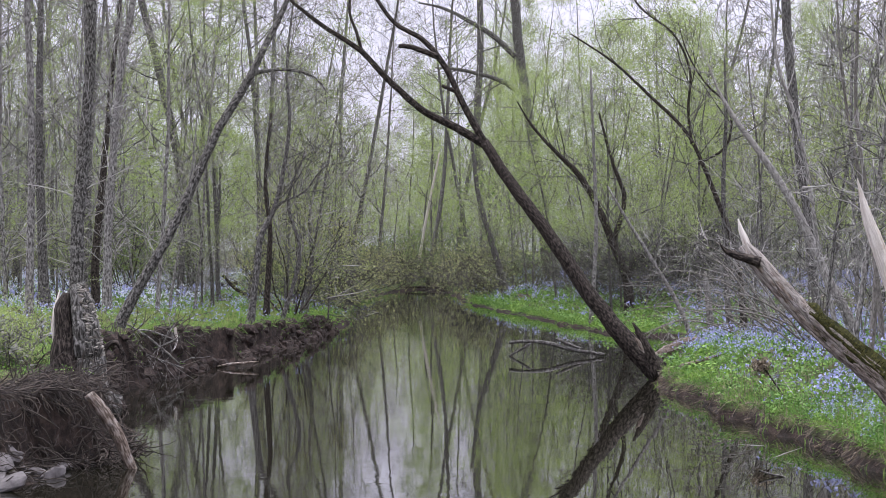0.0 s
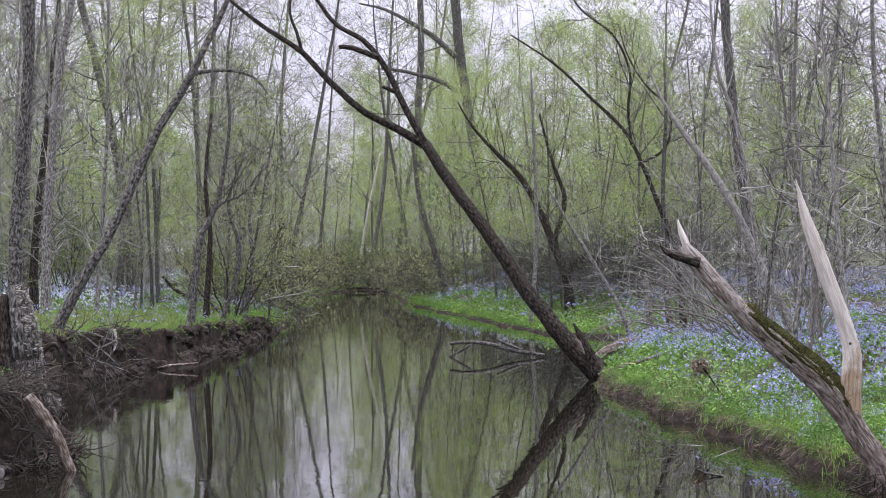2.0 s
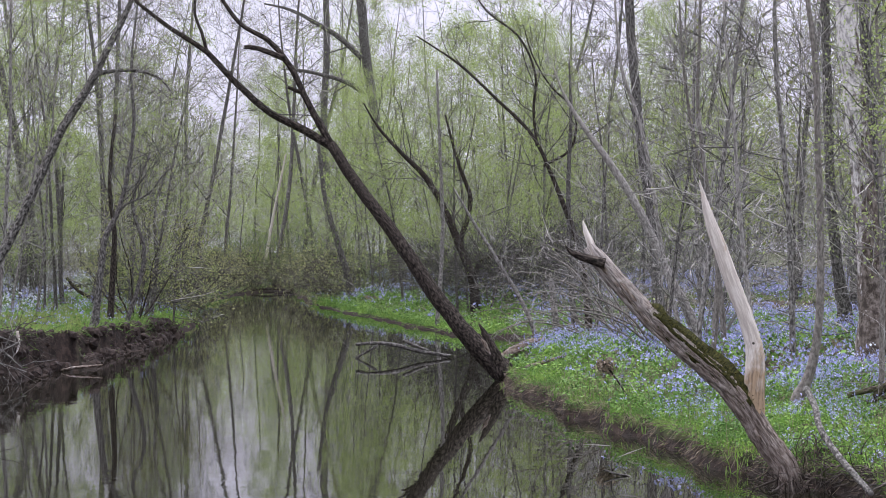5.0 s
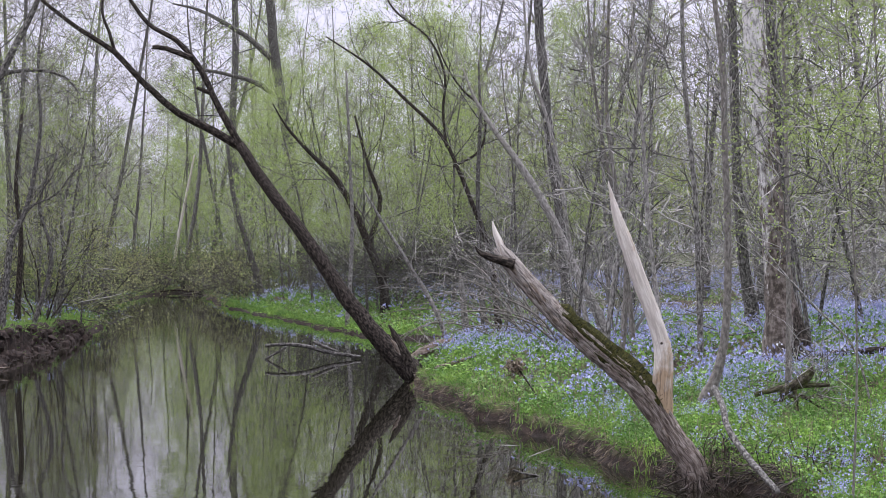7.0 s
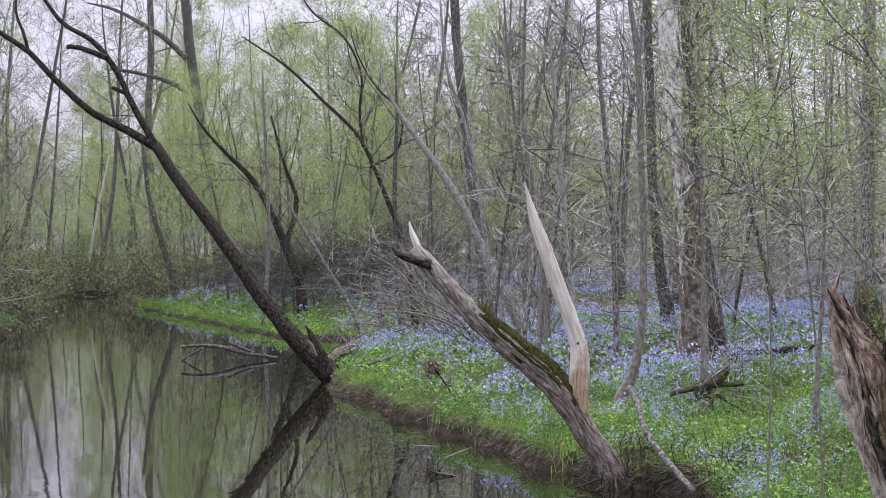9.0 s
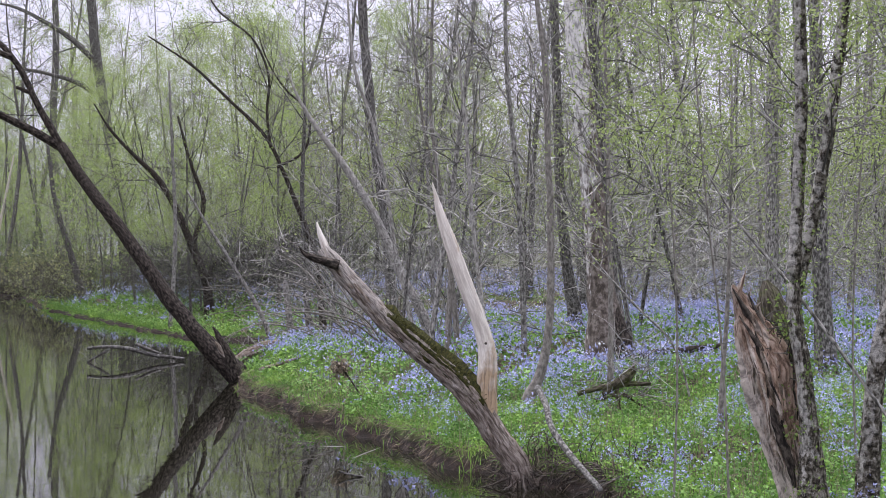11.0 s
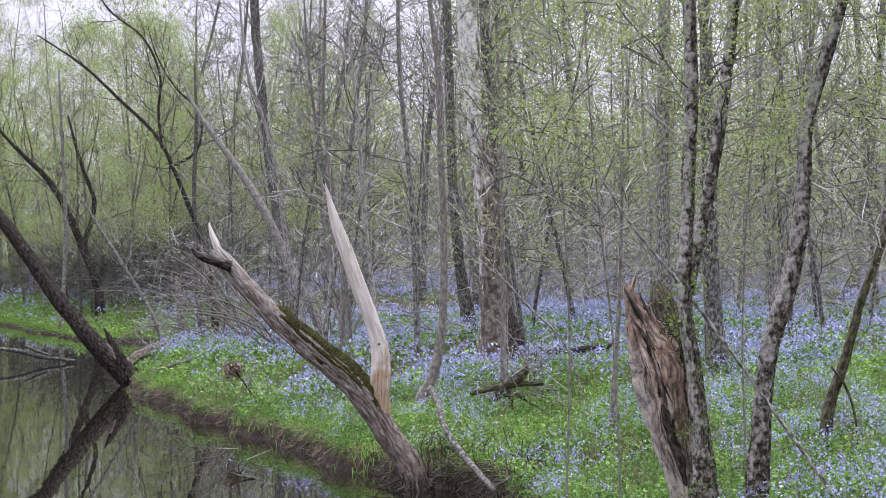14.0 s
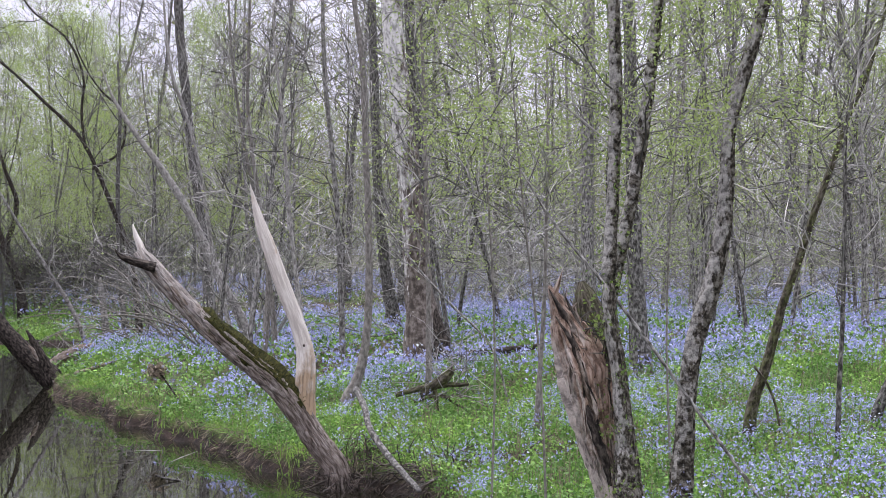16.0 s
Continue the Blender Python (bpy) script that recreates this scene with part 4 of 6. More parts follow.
def dead_snag():
    """The broken trunk on the near bank: a slanting mossy log and an upright bleached spike."""
    rng = np.random.default_rng(4)
    p0, r0 = stem(SNAG)
    root = thing("dead_snag", "broken dead tree with mossy slanting trunk and bleached upright spike", "dead tree", at=p0[0])
    off = -p0[0]

    def line(s, n, ground=False, wob=0.03):
        p, r = stem(s, ground)
        p, r = refine(p, r, n, rng, wob)
        return p + off, r
    g = Geo()
    p, r = line(SNAG, 92, True, 0.012)
    g.tube(p, r, 40, 0, 0.075, rng, ends=True)
    log = part("trunk", g, SNAGBARK, root, "peeling grey-brown trunk")
    for k in range(12):
        a = k * 0.55
        q = np.array([0, 0, 0.16 + 0.05 * (k % 3)]) + np.array([math.cos(a), math.sin(a), 0]) * 0.1
        path = limb_path(rng, q, np.array([math.cos(a), math.sin(a), -0.35]), rng.uniform(0.3, 0.55), 5, 0.2, 0.0)
        g = Geo()
        g.tube(path, np.linspace(0.016, 0.004, 6), 7, 0, 0.1, rng)
        part("root", g, ROOTS, root)
    m = Geo()
    for k in range(420):
        q = np.array([rng.normal() * 0.2 + 0.16, rng.normal() * 0.2, rng.uniform(0.02, 0.3)])
        path = limb_path(rng, q, rng.normal(size=3) - UP * 0.3, rng.uniform(0.08, 0.32), 4, 0.4, -0.05)
        m.tube(path, np.linspace(rng.uniform(0.003, 0.009), 0.002, 5), 4)
    part("root_mat", m, LITTER, root, "mat of torn roots and soil", kind="stuff")
    tan = np.gradient(p, axis=0)
    tan /= np.linalg.norm(tan, axis=1)[:, None]
    su = np.cross(tan, UP)
    su /= np.linalg.norm(su, axis=1)[:, None]
    sw = np.cross(tan, su)
    for k in range(34):
        i, rows, a0, wide = int(rng.integers(4, 80)), int(rng.integers(5, 11)), rng.uniform(0, 6.3), rng.uniform(0.2, 0.55)
        v = []
        for q in range(rows):
            j, edge = min(i + q, 91), wide * (0.55 + 0.45 * rng.random()) * (0.5 if q in (0, rows - 1) else 1)
            for b, lift in ((-1, 0.985), (-0.8, 1.045), (0, 1.06), (0.8, 1.045), (1, 0.985)):
                ang, lift = a0 + b * edge, 0.985 if q in (0, rows - 1) else lift + rng.normal() * 0.008
                v.append(p[j] + r[j] * 1.03 * lift * (math.cos(ang) * su[j] + math.sin(ang) * sw[j]))
        g = Geo()
        uv = np.array([[(b * 0.02 + k, q * 0.03), (b * 0.02 + 0.02 + k, q * 0.03), (b * 0.02 + 0.02 + k, q * 0.03 + 0.03), (b * 0.02 + k, q * 0.03 + 0.03)] for q in range(rows - 1) for b in range(4)])
        g.add(v, [(q * 5 + b, q * 5 + b + 1, q * 5 + b + 6, q * 5 + b + 5) for q in range(rows - 1) for b in range(4)], 0, uv)
        part("bark_plate", g, (SNAGWOOD, SNAGBARK)[k % 2], log)
    m = Geo()
    i0, i1 = int(0.28 * 92), int(0.78 * 92)
    mp = p[i0:i1] + np.array([0.2, -0.12, 0.26]) * r[i0:i1, None]
    mr = r[i0:i1] * 0.96 * np.minimum(1, 0.25 + np.minimum(np.arange(i1 - i0), np.arange(i1 - i0)[::-1]) / 6)
    m.tube(refine(mp, mr, 60)[0], refine(mp, mr, 60)[1], 20, 0, 0.16, rng, ends=True)
    k = rng.integers(1, len(mp) - 1, 1100)
    a = rng.uniform(0, 6.3, 1100)
    o = np.cos(a)[:, None] * su[i0 + k] + np.sin(a)[:, None] * sw[i0 + k]
    m.strips(mp[k] + o * mr[k, None] * 0.97, o + rng.normal(size=(1100, 3)) * 0.5, rng.uniform(0.012, 0.03, 1100), np.full(1100, 0.008), rng)
    part("moss", m, MOSS, log, "dark olive moss along the upper side")
    for nm, s, mat, lab, n in (("splinter", SNAG_SPLINTER, PALEWOOD, "pale torn splinter", 14), ("knot", SNAG_KNOT, BARK_DARK, "dark broken side limb", 14)):
        g = Geo()
        q, rq = line(s, n)
        g.tube(q, rq, 10, 0, 0.12, rng, ends=True)
        part(nm, g, mat, log, lab)
    q, rq = line(SPIKE, 60, wob=0.02)
    g = Geo()
    g.tube(q, rq, 20, 0, 0.025, rng, ends=True)
    spike = part("spike", g, SPIKEWOOD, root, "bleached barkless spike with ochre foot and jagged tip")
    # knot hole as a raised plug, dark colour in place of the shade inside
    for f, sz in ((0.31, 0.015),):
        g = Geo()
        c, _ = along(q, f)
        rr = np.interp(f * 59, np.arange(60), rq)
        toward = unit(-(c - off) * np.array([1, 1, 0]))
        g.tube([c + toward * rr * 0.8, c + toward * (rr + 0.002)], [sz, sz * 0.8], 8, ends=True)
        part("knot_hole", g, BARK_DARK, spike)
    return root


dead_snag()


def rotten_stump():
    """The near broken trunk with a living twin stem."""
    root = hero("twin_trunk_tree", "lichened living tree grown against a rotten reddish stump", [STUMP_LIVE, LIVE_A, LIVE_B], BARK_TWIN, 5, TWIG, count=16, length=1.1,
                leaf=LEAF_NEAR, share=0.85, per=36, size=0.026, clump=0.09, sprouting=(1, 2), sides=18, rough=0.085, twig_len=0.3, sub=2, twig=3)
    off = -np.array(root.location)
    rng = np.random.default_rng(6)
    p, r = stem(STUMP)
    p, r = refine(p, r, 44, rng, 0.03)
    g = Geo()
    g.tube(p + off, r, 44, 0, 0.12, rng, ends=True)
    rot = part("rotten_stump", g, ROTWOOD, root, "rotten red-brown broken stump with torn wood")
    for k in range(46):
        f = rng.uniform(0.1, 0.9)
        c, d = along(p + off, f)
        rr = np.interp(f * 43, np.arange(44), r)
        o = unit(np.array([rng.normal() * 0.9, -1, 0.1]))
        o[2] = 0
        g = Geo()
        ln = rng.uniform(0.12, 0.45)
        path = np.array([c + o * rr * 0.92 - d * ln / 2, c + o * rr * 0.99, c + o * rr * 0.92 + d * ln / 2])
        g.tube(path, [0.003, rng.uniform(0.008, 0.024), 0.003], 6, 0, 0.2, rng)
        part("bark_strip", g, (SNAGWOOD, ROTWOOD, BARK_DARK if f > 0.45 else PALEWOOD)[k % 3], rot)
    # pale collar and a dark plug whose colour stands for shade in the hole
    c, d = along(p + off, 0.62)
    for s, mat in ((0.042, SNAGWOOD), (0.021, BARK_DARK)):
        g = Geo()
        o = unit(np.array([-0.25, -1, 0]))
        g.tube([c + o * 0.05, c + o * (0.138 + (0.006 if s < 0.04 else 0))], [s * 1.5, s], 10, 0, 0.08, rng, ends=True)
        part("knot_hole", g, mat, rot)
    for k in range(14):
        c, d = along(p + off, rng.uniform(0.62, 0.97))
        c = c + np.array([np.interp(rng.random(), [0, 1], [-0.6, 0.9]) * 0.11, -0.02, 0]) * (k > 5)
        g = Geo()
        tip = c + np.array([rng.uniform(-0.05, 0.09), rng.uniform(-0.04, 0.04), rng.uniform(0.06, 0.22)])
        g.tube([c, (c + tip) / 2, tip], [rng.uniform(0.02, 0.035), 0.014, 0.002], 6, 0, 0.2, rng)
        part("splinter", g, (ROTWOOD, SNAGWOOD)[k % 2], rot)
    m = Geo()
    for k in range(70):
        c, d = along(p + off, rng.uniform(0.68, 0.86))
        path = limb_path(rng, c + np.array([0.06, 0.02, 0]), rng.normal(size=3) + UP * 0.5, rng.uniform(0.1, 0.3), 4, 0.35, 0)
        m.tube(path, np.linspace(0.006, 0.002, 5), 4)
    core, rc = stem(STUMP_CORE, False)
    core, rc = refine(core, rc, 24, rng, 0.04)
    g = Geo()
    g.tube(core + off, rc, 12, 0, 0.1, rng, ends=True)
    # no opening is cut: a solid dark strip stands for shade in the crack
    cav, rc = stem(CRACK_SHADE, False)
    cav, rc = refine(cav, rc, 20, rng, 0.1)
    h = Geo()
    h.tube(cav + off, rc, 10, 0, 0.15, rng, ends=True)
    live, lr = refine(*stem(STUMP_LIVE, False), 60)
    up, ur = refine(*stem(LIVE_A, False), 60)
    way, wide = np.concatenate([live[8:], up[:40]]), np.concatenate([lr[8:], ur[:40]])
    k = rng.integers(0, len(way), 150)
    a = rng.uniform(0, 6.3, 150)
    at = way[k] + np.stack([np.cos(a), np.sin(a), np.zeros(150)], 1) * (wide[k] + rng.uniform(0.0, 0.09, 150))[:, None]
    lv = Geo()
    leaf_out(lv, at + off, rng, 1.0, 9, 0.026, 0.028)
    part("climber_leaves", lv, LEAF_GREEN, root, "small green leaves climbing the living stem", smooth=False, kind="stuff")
    part("cavity", h, BARK_DARK, rot, "rotted crack, its shade drawn as a solid dark strip")
    part("decayed_core", g, BARK_MOSSY, root, "dark decayed wood between the two stems")
    part("root_tangle", m, TWIG_DARK, root, "tangle of dead climbing stems", kind="stuff")


rotten_stump()
hero("lichened_tree", "slender tree with lichened mossy bark bending to one side", [MOSSY], BARK_TWIN, 7, count=16, length=1.2, start=0.5, leaf=LEAF_NEAR, share=0.75, per=32, size=0.026, clump=0.09, sides=18,
     rough=0.085, twig_len=0.3, sub=2)
hero("leaning_sapling", "grey young tree leaning out of the flowers", [LEANR, LEANR_B], BARK_MOSSY, 8, sprouting=(0,), count=14, length=1.4, leaf=LEAF_NEAR, share=0.3, per=16, size=0.021, clump=0.07, start=0.45)
hero("leaning_sapling", "thick grey stem leaning beside the flowers", [EDGER], BARK, 9, count=10, length=1.4, leaf=LEAF_SPRING, share=0.2)
hero("sapling", "thin straight sapling among the bluebells", [SAP1490], BARK, 10, count=18, length=0.9, leaf=LEAF_NEAR, share=0.3, per=12, size=0.021, clump=0.07)
hero("sapling", "straight thin sapling beside the rotten stump", [SAPR], BARK_SMOOTH, 64, count=20, length=1.0, start=0.3)
for k, (spec, n) in enumerate(((SPRAY_A, 15), (SPRAY_B, 15), (SPRAY_C, 9))):
    hero("sapling", "thin sapling with fine sprays of yellow-green leaflets", [spec], BARK_SMOOTH, 65 + k, count=n + 6, length=1.3, start=0.35, leaf=LEAF_NEAR, share=0.85, per=18, size=0.026, clump=0.08,
         sub=3, twig=3, twig_len=0.35, lift=0.0, group="leafy saplings among the flowers")
hero("tree", "pale grey tree standing in the flowers", [T1530], BARK_PALE, 11, count=16, length=2.0)
hero("curved_sapling", "young grey tree with a curved foot", [CURVED], BARK_SMOOTH, 12, count=26, length=1.5, start=0.3, sub=3, twig=4)
hero("tree", "dark grey tree grown close behind the sycamore", [SYC_2], BARK, 63, count=14, length=2.4, start=0.4)
# dark lump before the foot, coloured as the shade of a hollow
hero("sycamore", "big sycamore with flaking pale bark and hollow dark foot", [SYC], SYCAMORE, 13, count=16, length=3.0, start=0.45, sides=20, rough=0.04,
     bits=[("hollow", SYC_HOLLOW_SHADE, BARK_DARK, "hollow at the foot, its shade drawn as a solid dark lump")])
hero("sapling", "thin sapling before the sycamore", [SYC_SAP], BARK_SMOOTH, 14, count=22, length=1.3)
hero("tree", "dark tree with swollen foot", [DARK38], BARK, 15, count=14, length=2.2)
hero("tree", "tall straight grey tree", [GRAY42], BARK, 16, count=22, length=2.2, leaf=LEAF_OLIVE, share=0.15)
hero("slanting_tree", "pale lichened tree slanting over the bank", [DIAG], BARK_ASH, 17, count=16, length=1.6)
for k, s in enumerate((SAP1035, SAP1050, SAP1085, SAP925)):
    hero("sapling", "slim grey sapling on the flowery bank", [s], BARK_ASH if k > 1 else BARK_SMOOTH, 18 + k, count=24, length=1.5, group="saplings on the near bank")
hero("sapling", "slim grey sapling on the far green bank", [FARSAP1045], BARK_PALE, 23, count=16, length=1.6, leaf=LEAF_SPRING, share=0.3)
hero("slanting_sapling", "thin pale stem slanting over the inlet", [FARLEAN], BARK_PALE, 24, count=8, length=1.2)
hero("broken_stub", "short pale broken trunk at the inlet", [PALESTUB], BARK_PALE, 25, sprouting=(), category="stump")
hero("tree", "young grey tree at the inlet", [TRUNK1290], BARK, 26, count=22, length=1.8)
hero("crooked_tree", "dark crooked tree with spreading low limbs", [DARKW, DARKW_B, DARKW_C], BARK_DARK, 27, TWIG_DARK, count=18, length=3.2, leaf=LEAF_SPRING, share=0.4, per=3, size=0.08)
hero("arching_tree", "dark tree with arching limbs and fresh leaves", [ARCH, ARCH_B, ARCH_C], BARK_DARK, 28, TWIG_DARK, count=16, length=2.4, leaf=LEAF_SPRING, share=0.4, per=3, size=0.07)
hero("tall_tree", "big far tree rising above the creek", [FAR970, FAR970_B, FAR970_C], BARK_LICHEN, 29, count=20, length=4.5, leaf=LEAF_SPRING, share=0.4, per=3, size=0.10)
hero("tall_tree", "dark straight tree far up the creek", [FAR845], BARK, 30, count=16, length=3.5)
hero("tree", "leaning brown tree on the far bank", [FAR895], BARK, 31, count=12, length=3.0)
hero("birch", "slim white birch at the creek's bend", [BIRCH], PALEWOOD, 32, count=8, length=1.5)
hero("tree", "straight grey tree on the grassy bank", [L1], BARK_PALE, 33, count=36, length=1.7, start=0.18, twig=5)
hero("tree", "dark grey tree behind the bank", [L1B], BARK, 34, count=14, length=2.2)
hero("tree", "rough grey tree behind the broken stump", [L2], BARK_LICHEN, 35, count=36, length=1.7, start=0.18, twig=5)
hero("tree", "tall grey tree on the grassy bank", [L3], BARK_PALE, 36, count=36, length=1.7, start=0.18, twig=5)
hero("tree", "dark grey tree farther back", [L4], BARK_DARK, 37, count=14, length=2.0)
hero("leaning_tree", "grey lichened tree leaning over the cut bank", [L5, L5_B], BARK_LICHEN, 38, count=14, length=1.8, start=0.5, leaf=LEAF_SPRING, share=0.12)
hero("tree", "dark small tree on the bank's edge", [L6, L6_B], BARK, 39, TWIG_DARK, count=22, length=1.8, leaf=LEAF_OLIVE, share=0.25)
hero("tree", "dark small tree behind the bank", [L7], BARK_DARK, 40, count=18, length=1.8, leaf=LEAF_OLIVE, share=0.2)
hero("sapling", "grey sapling on the bank", [L8], BARK, 41, count=20, length=1.8, leaf=LEAF_OLIVE, share=0.3)
hero("sapling", "crooked sapling at the bank's edge", [L9], BARK, 42, count=18, length=1.6, leaf=LEAF_OLIVE, share=0.3)
hero("tree", "broad grey trunk behind the rotten stump", [BGTRUNK1040], BARK_PALE, 43, count=12, length=2.4, start=0.4)
hero("tree", "stout brown trunk behind the twin tree", [BGTRUNK1130], BARK, 44, count=14, length=2.4, start=0.4)
hero("tree", "pale far tree among fresh leaves", [BGWHITE], SYCAMORE, 45, count=14, length=3.0, leaf=LEAF_SPRING, share=0.5, per=3, size=0.09)


def shelf_stump():
    """The hollow stump on the cut bank, its side covered with small bracket fungi."""
    rng = np.random.default_rng(46)
    # the hollow is a solid lump; its dark colour paints the shade inside the shell
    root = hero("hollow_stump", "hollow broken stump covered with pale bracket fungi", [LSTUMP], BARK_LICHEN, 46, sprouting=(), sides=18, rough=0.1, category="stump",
                bits=[("shard", LSHARD, PALEWOOD, "tall pale shard of the broken shell"), ("hollow", LHOLLOW_SHADE, BARK_DARK, "rotted inside of the shell, a solid lump coloured dark for its shade")])
    off = -np.array(root.location)
    p, r = stem(LSTUMP)
    p, r = refine(p, r, 40)
    for k in range(290):
        f = 0.34 + 0.66 * rng.random()
        c, d = along(p + off, f)
        rr = np.interp(f * 39, np.arange(40), r)
        a = rng.uniform(-1.45, 0.3)
        o = np.array([math.cos(a), math.sin(a), 0])
        s = 0.014 + 0.022 * rng.random() ** 1.5
        t = np.array([-o[1], o[0], rng.normal() * 0.35])
        q = c + o * rr * 0.97
        g = Geo()
        ring = np.array([q - t * s, q + (o * 0.75 - t * 0.7) * s, q + o * s * 1.1, q + (o * 0.75 + t * 0.7) * s, q + t * s])
        lowr = q + (ring - q) * 0.55 - UP * s * 0.5
        v = np.concatenate([ring, lowr, [q + UP * s * 0.25, q - UP * s * 0.5]])
        fc = [(i, i + 5, i + 6, i + 1) for i in range(4)] + [(10, 0, 1, 2), (10, 2, 3, 4), (11, 7, 6, 5), (11, 9, 8, 7)]
        g.add(v, fc)
        part("bracket_fungus", g, FUNGUS, root.children[0], smooth=False)


shelf_stump()
hero("sunken_log", "old log slanting from the bank into the water", [LLOG], SNAGWOOD, 47, sprouting=(), planted=False, category="log")
hero("arching_root", "black root arching out of the bank into the water", [ARCHROOT], BARK_DARK, 48, sprouting=(), planted=False, category="root")
hero("root_peg", "pale bare root standing in the cut bank", [PEG], PALEWOOD, 49, sprouting=(), planted=False, category="root")
hero("fallen_tree", "dark fallen trunk lying in the grass", [LFALL], BARK_DARK, 50, planted=False, count=4, length=1.0, category="log")
hero("fallen_tree", "dark fallen limb lying in the bluebells", [LFALL2], BARK_DARK, 51, planted=False, count=3, length=1.0, category="log")
hero("fallen_pole", "long bare pole leaning against the lichened tree", [RDIAG], BARK_PALE, 52, sprouting=(), category="branch")
hero("fallen_pole", "long bare pole slanting into the flowers", [RTWIG], BARK_PALE, 53, sprouting=(), category="branch")
hero("bare_root", "bare crooked root lying down the bank", [ROOTR, ROOTR_B], BARK, 54, sprouting=(), planted=False, category="root")
hero("driftwood", "brown rotting branches piled in the flowers", [WAD_B, WAD, WAD_C, WAD_D], BARK_MOSSY, 55, TWIG, count=9, length=0.6, sub=2, twig=3, start=0.05, planted=False, category="driftwood")


def rocks():
    rng = np.random.default_rng(56)
    for k in range(95):
        y = rng.uniform(17.5, 20.4)
        x = np.interp(y, [18, 20.8], [-4.15, -3.65]) - rng.uniform(-0.04, 0.8)
        s = 0.09 + 0.25 * rng.random() ** 1.7
        bm = bmesh.new()
        flat, wide = rng.uniform(0.22, 0.42), rng.uniform(0.55, 0.95)
        for c in rng.uniform(-1, 1, (11, 3)):
            c = c / max(1.0, np.linalg.norm(c))
            bm.verts.new((c[0] * s, c[1] * s * wide, c[2] * s * flat))
        bmesh.ops.convex_hull(bm, input=bm.verts)
        bmesh.ops.delete(bm, geom=[v for v in bm.verts if not v.link_faces], context="VERTS")
        bmesh.ops.bevel(bm, geom=bm.edges[:], offset=s * 0.05, segments=1, affect="EDGES")
        me = bpy.data.meshes.new("rock")
        bm.to_mesh(me)
        bm.free()
        me.materials.append(ROCK)
        ob = tagged(new("rock", me), "grey angular slab of rock at the water's edge", "rock", "rocks at the water's edge")
        ob.matrix_world = pose(x, y, min(max(ground_z(x, y)[0], -0.04), 0.22) + s * 0.1, rng.uniform(-22, 22), rng.uniform(-22, 22), rng.uniform(0, 360))


rocks()


def arching_shrub(bearing, dist, seed, n, reach, label):
    """A bare bush whose long stems rise and bow over toward the water."""
    rng = np.random.default_rng(seed)
    x, y, _ = spot(bearing, dist)
    root = thing("arching_shrub", label, "shrub", "bare bushes at the inlet", at=(x, y, ground_z(x, y)[0] - 0.05))
    tw = Geo()
    for k in range(n):
        a = rng.normal() * 1.1 + math.pi
        way = np.array([math.cos(a) * 0.8, math.sin(a) * 0.5, rng.uniform(0.7, 1.6)])
        path = limb_path(rng, rng.normal(size=3) * np.array([0.2, 0.2, 0]), way, reach * rng.uniform(0.6, 1.1), 10, 0.07, -0.13)
        path[:, 2] = np.maximum(path[:, 2], 0.05)
        rad = np.linspace(rng.uniform(0.012, 0.024), 0.005, 11)
        g = Geo()
        g.tube(path, rad, 6)
        part("stem", g, BARK_SMOOTH, root)
        sprout(tw, [], rng, path, rad, 4, 0.7, 1.0, -0.03, 0.25, 2, 0.35, 2, fine=1.2)
    part("twig_spray", tw, TWIG, root, "fine bare side twigs", kind="stuff")


arching_shrub(9.6, 37.0, 741, 13, 3.2, "bare grey bush bowing over the inlet")
arching_shrub(10.4, 34.0, 742, 11, 2.8, "bare grey bush bowing behind the dead tree")
arching_shrub(8.7, 41.0, 743, 11, 3.0, "bare grey bush at the mouth of the inlet")

hero("driftwood", "dark wet branches caught at the creek's bend", [DEBRIS, DEBRIS_B, DEBRIS_C], BARK_DARK, 61, TWIG_DARK, count=8, length=1.2, planted=False, category="driftwood")
hero("fallen_branch", "bare grey fallen branches leaning on the cut bank", [STICKS_A, STICKS_B, STICKS_C, STICKS_D, STICKS_E], BARK_PALE, 62, count=3, length=0.6, sub=2, twig=3, planted=False, category="branch")
hero("driftwood_plank", "flat pale piece of driftwood at the foot of the cut bank", [PLANK], SNAGWOOD, 57, sprouting=(), planted=False, category="driftwood")
hero("fallen_log", "dark log lying in the flowers under the sycamore", [LOGR], BARK_DARK, 58, sprouting=(), planted=False, category="log")
hero("water_twig", "thin dead twig standing out of the water", [TWIGW, TWIGW_B], BARK, 59, count=3, length=0.25, sub=1, twig=1, planted=False, category="twig")
hero("dead_stick", "dead brown stick leaning on the bank", [STICK], BARK_DARK, 60, count=5, length=0.3, sub=2, twig=2, planted=False, category="stick")


def leaf_clump(bearing, dist, seed, n, label):
    """A wad of dead leaves caught on a stick."""
    rng = np.random.default_rng(seed)
    x, y, _ = spot(bearing, dist)
    at = np.array([x, y, 0.72]) + rng.normal(size=(n, 3)) * np.array([0.06, 0.06, 0.05])
    ways = rng.normal(size=(n, 3)) - UP * 0.4
    ways /= np.linalg.norm(ways, axis=1)[:, None]
    g = Geo()
    g.strips(at, ways, rng.uniform(0.025, 0.06, n), rng.uniform(0.015, 0.03, n), rng)
    tagged(new("dead_leaf_clump", g.mesh("dead_leaf_clump", [STRAW], False)), label, "dead leaves", kind="stuff")


leaf_clump(8.92, 26.0, 751, 420, "wad of dead brown leaves caught on a stick")


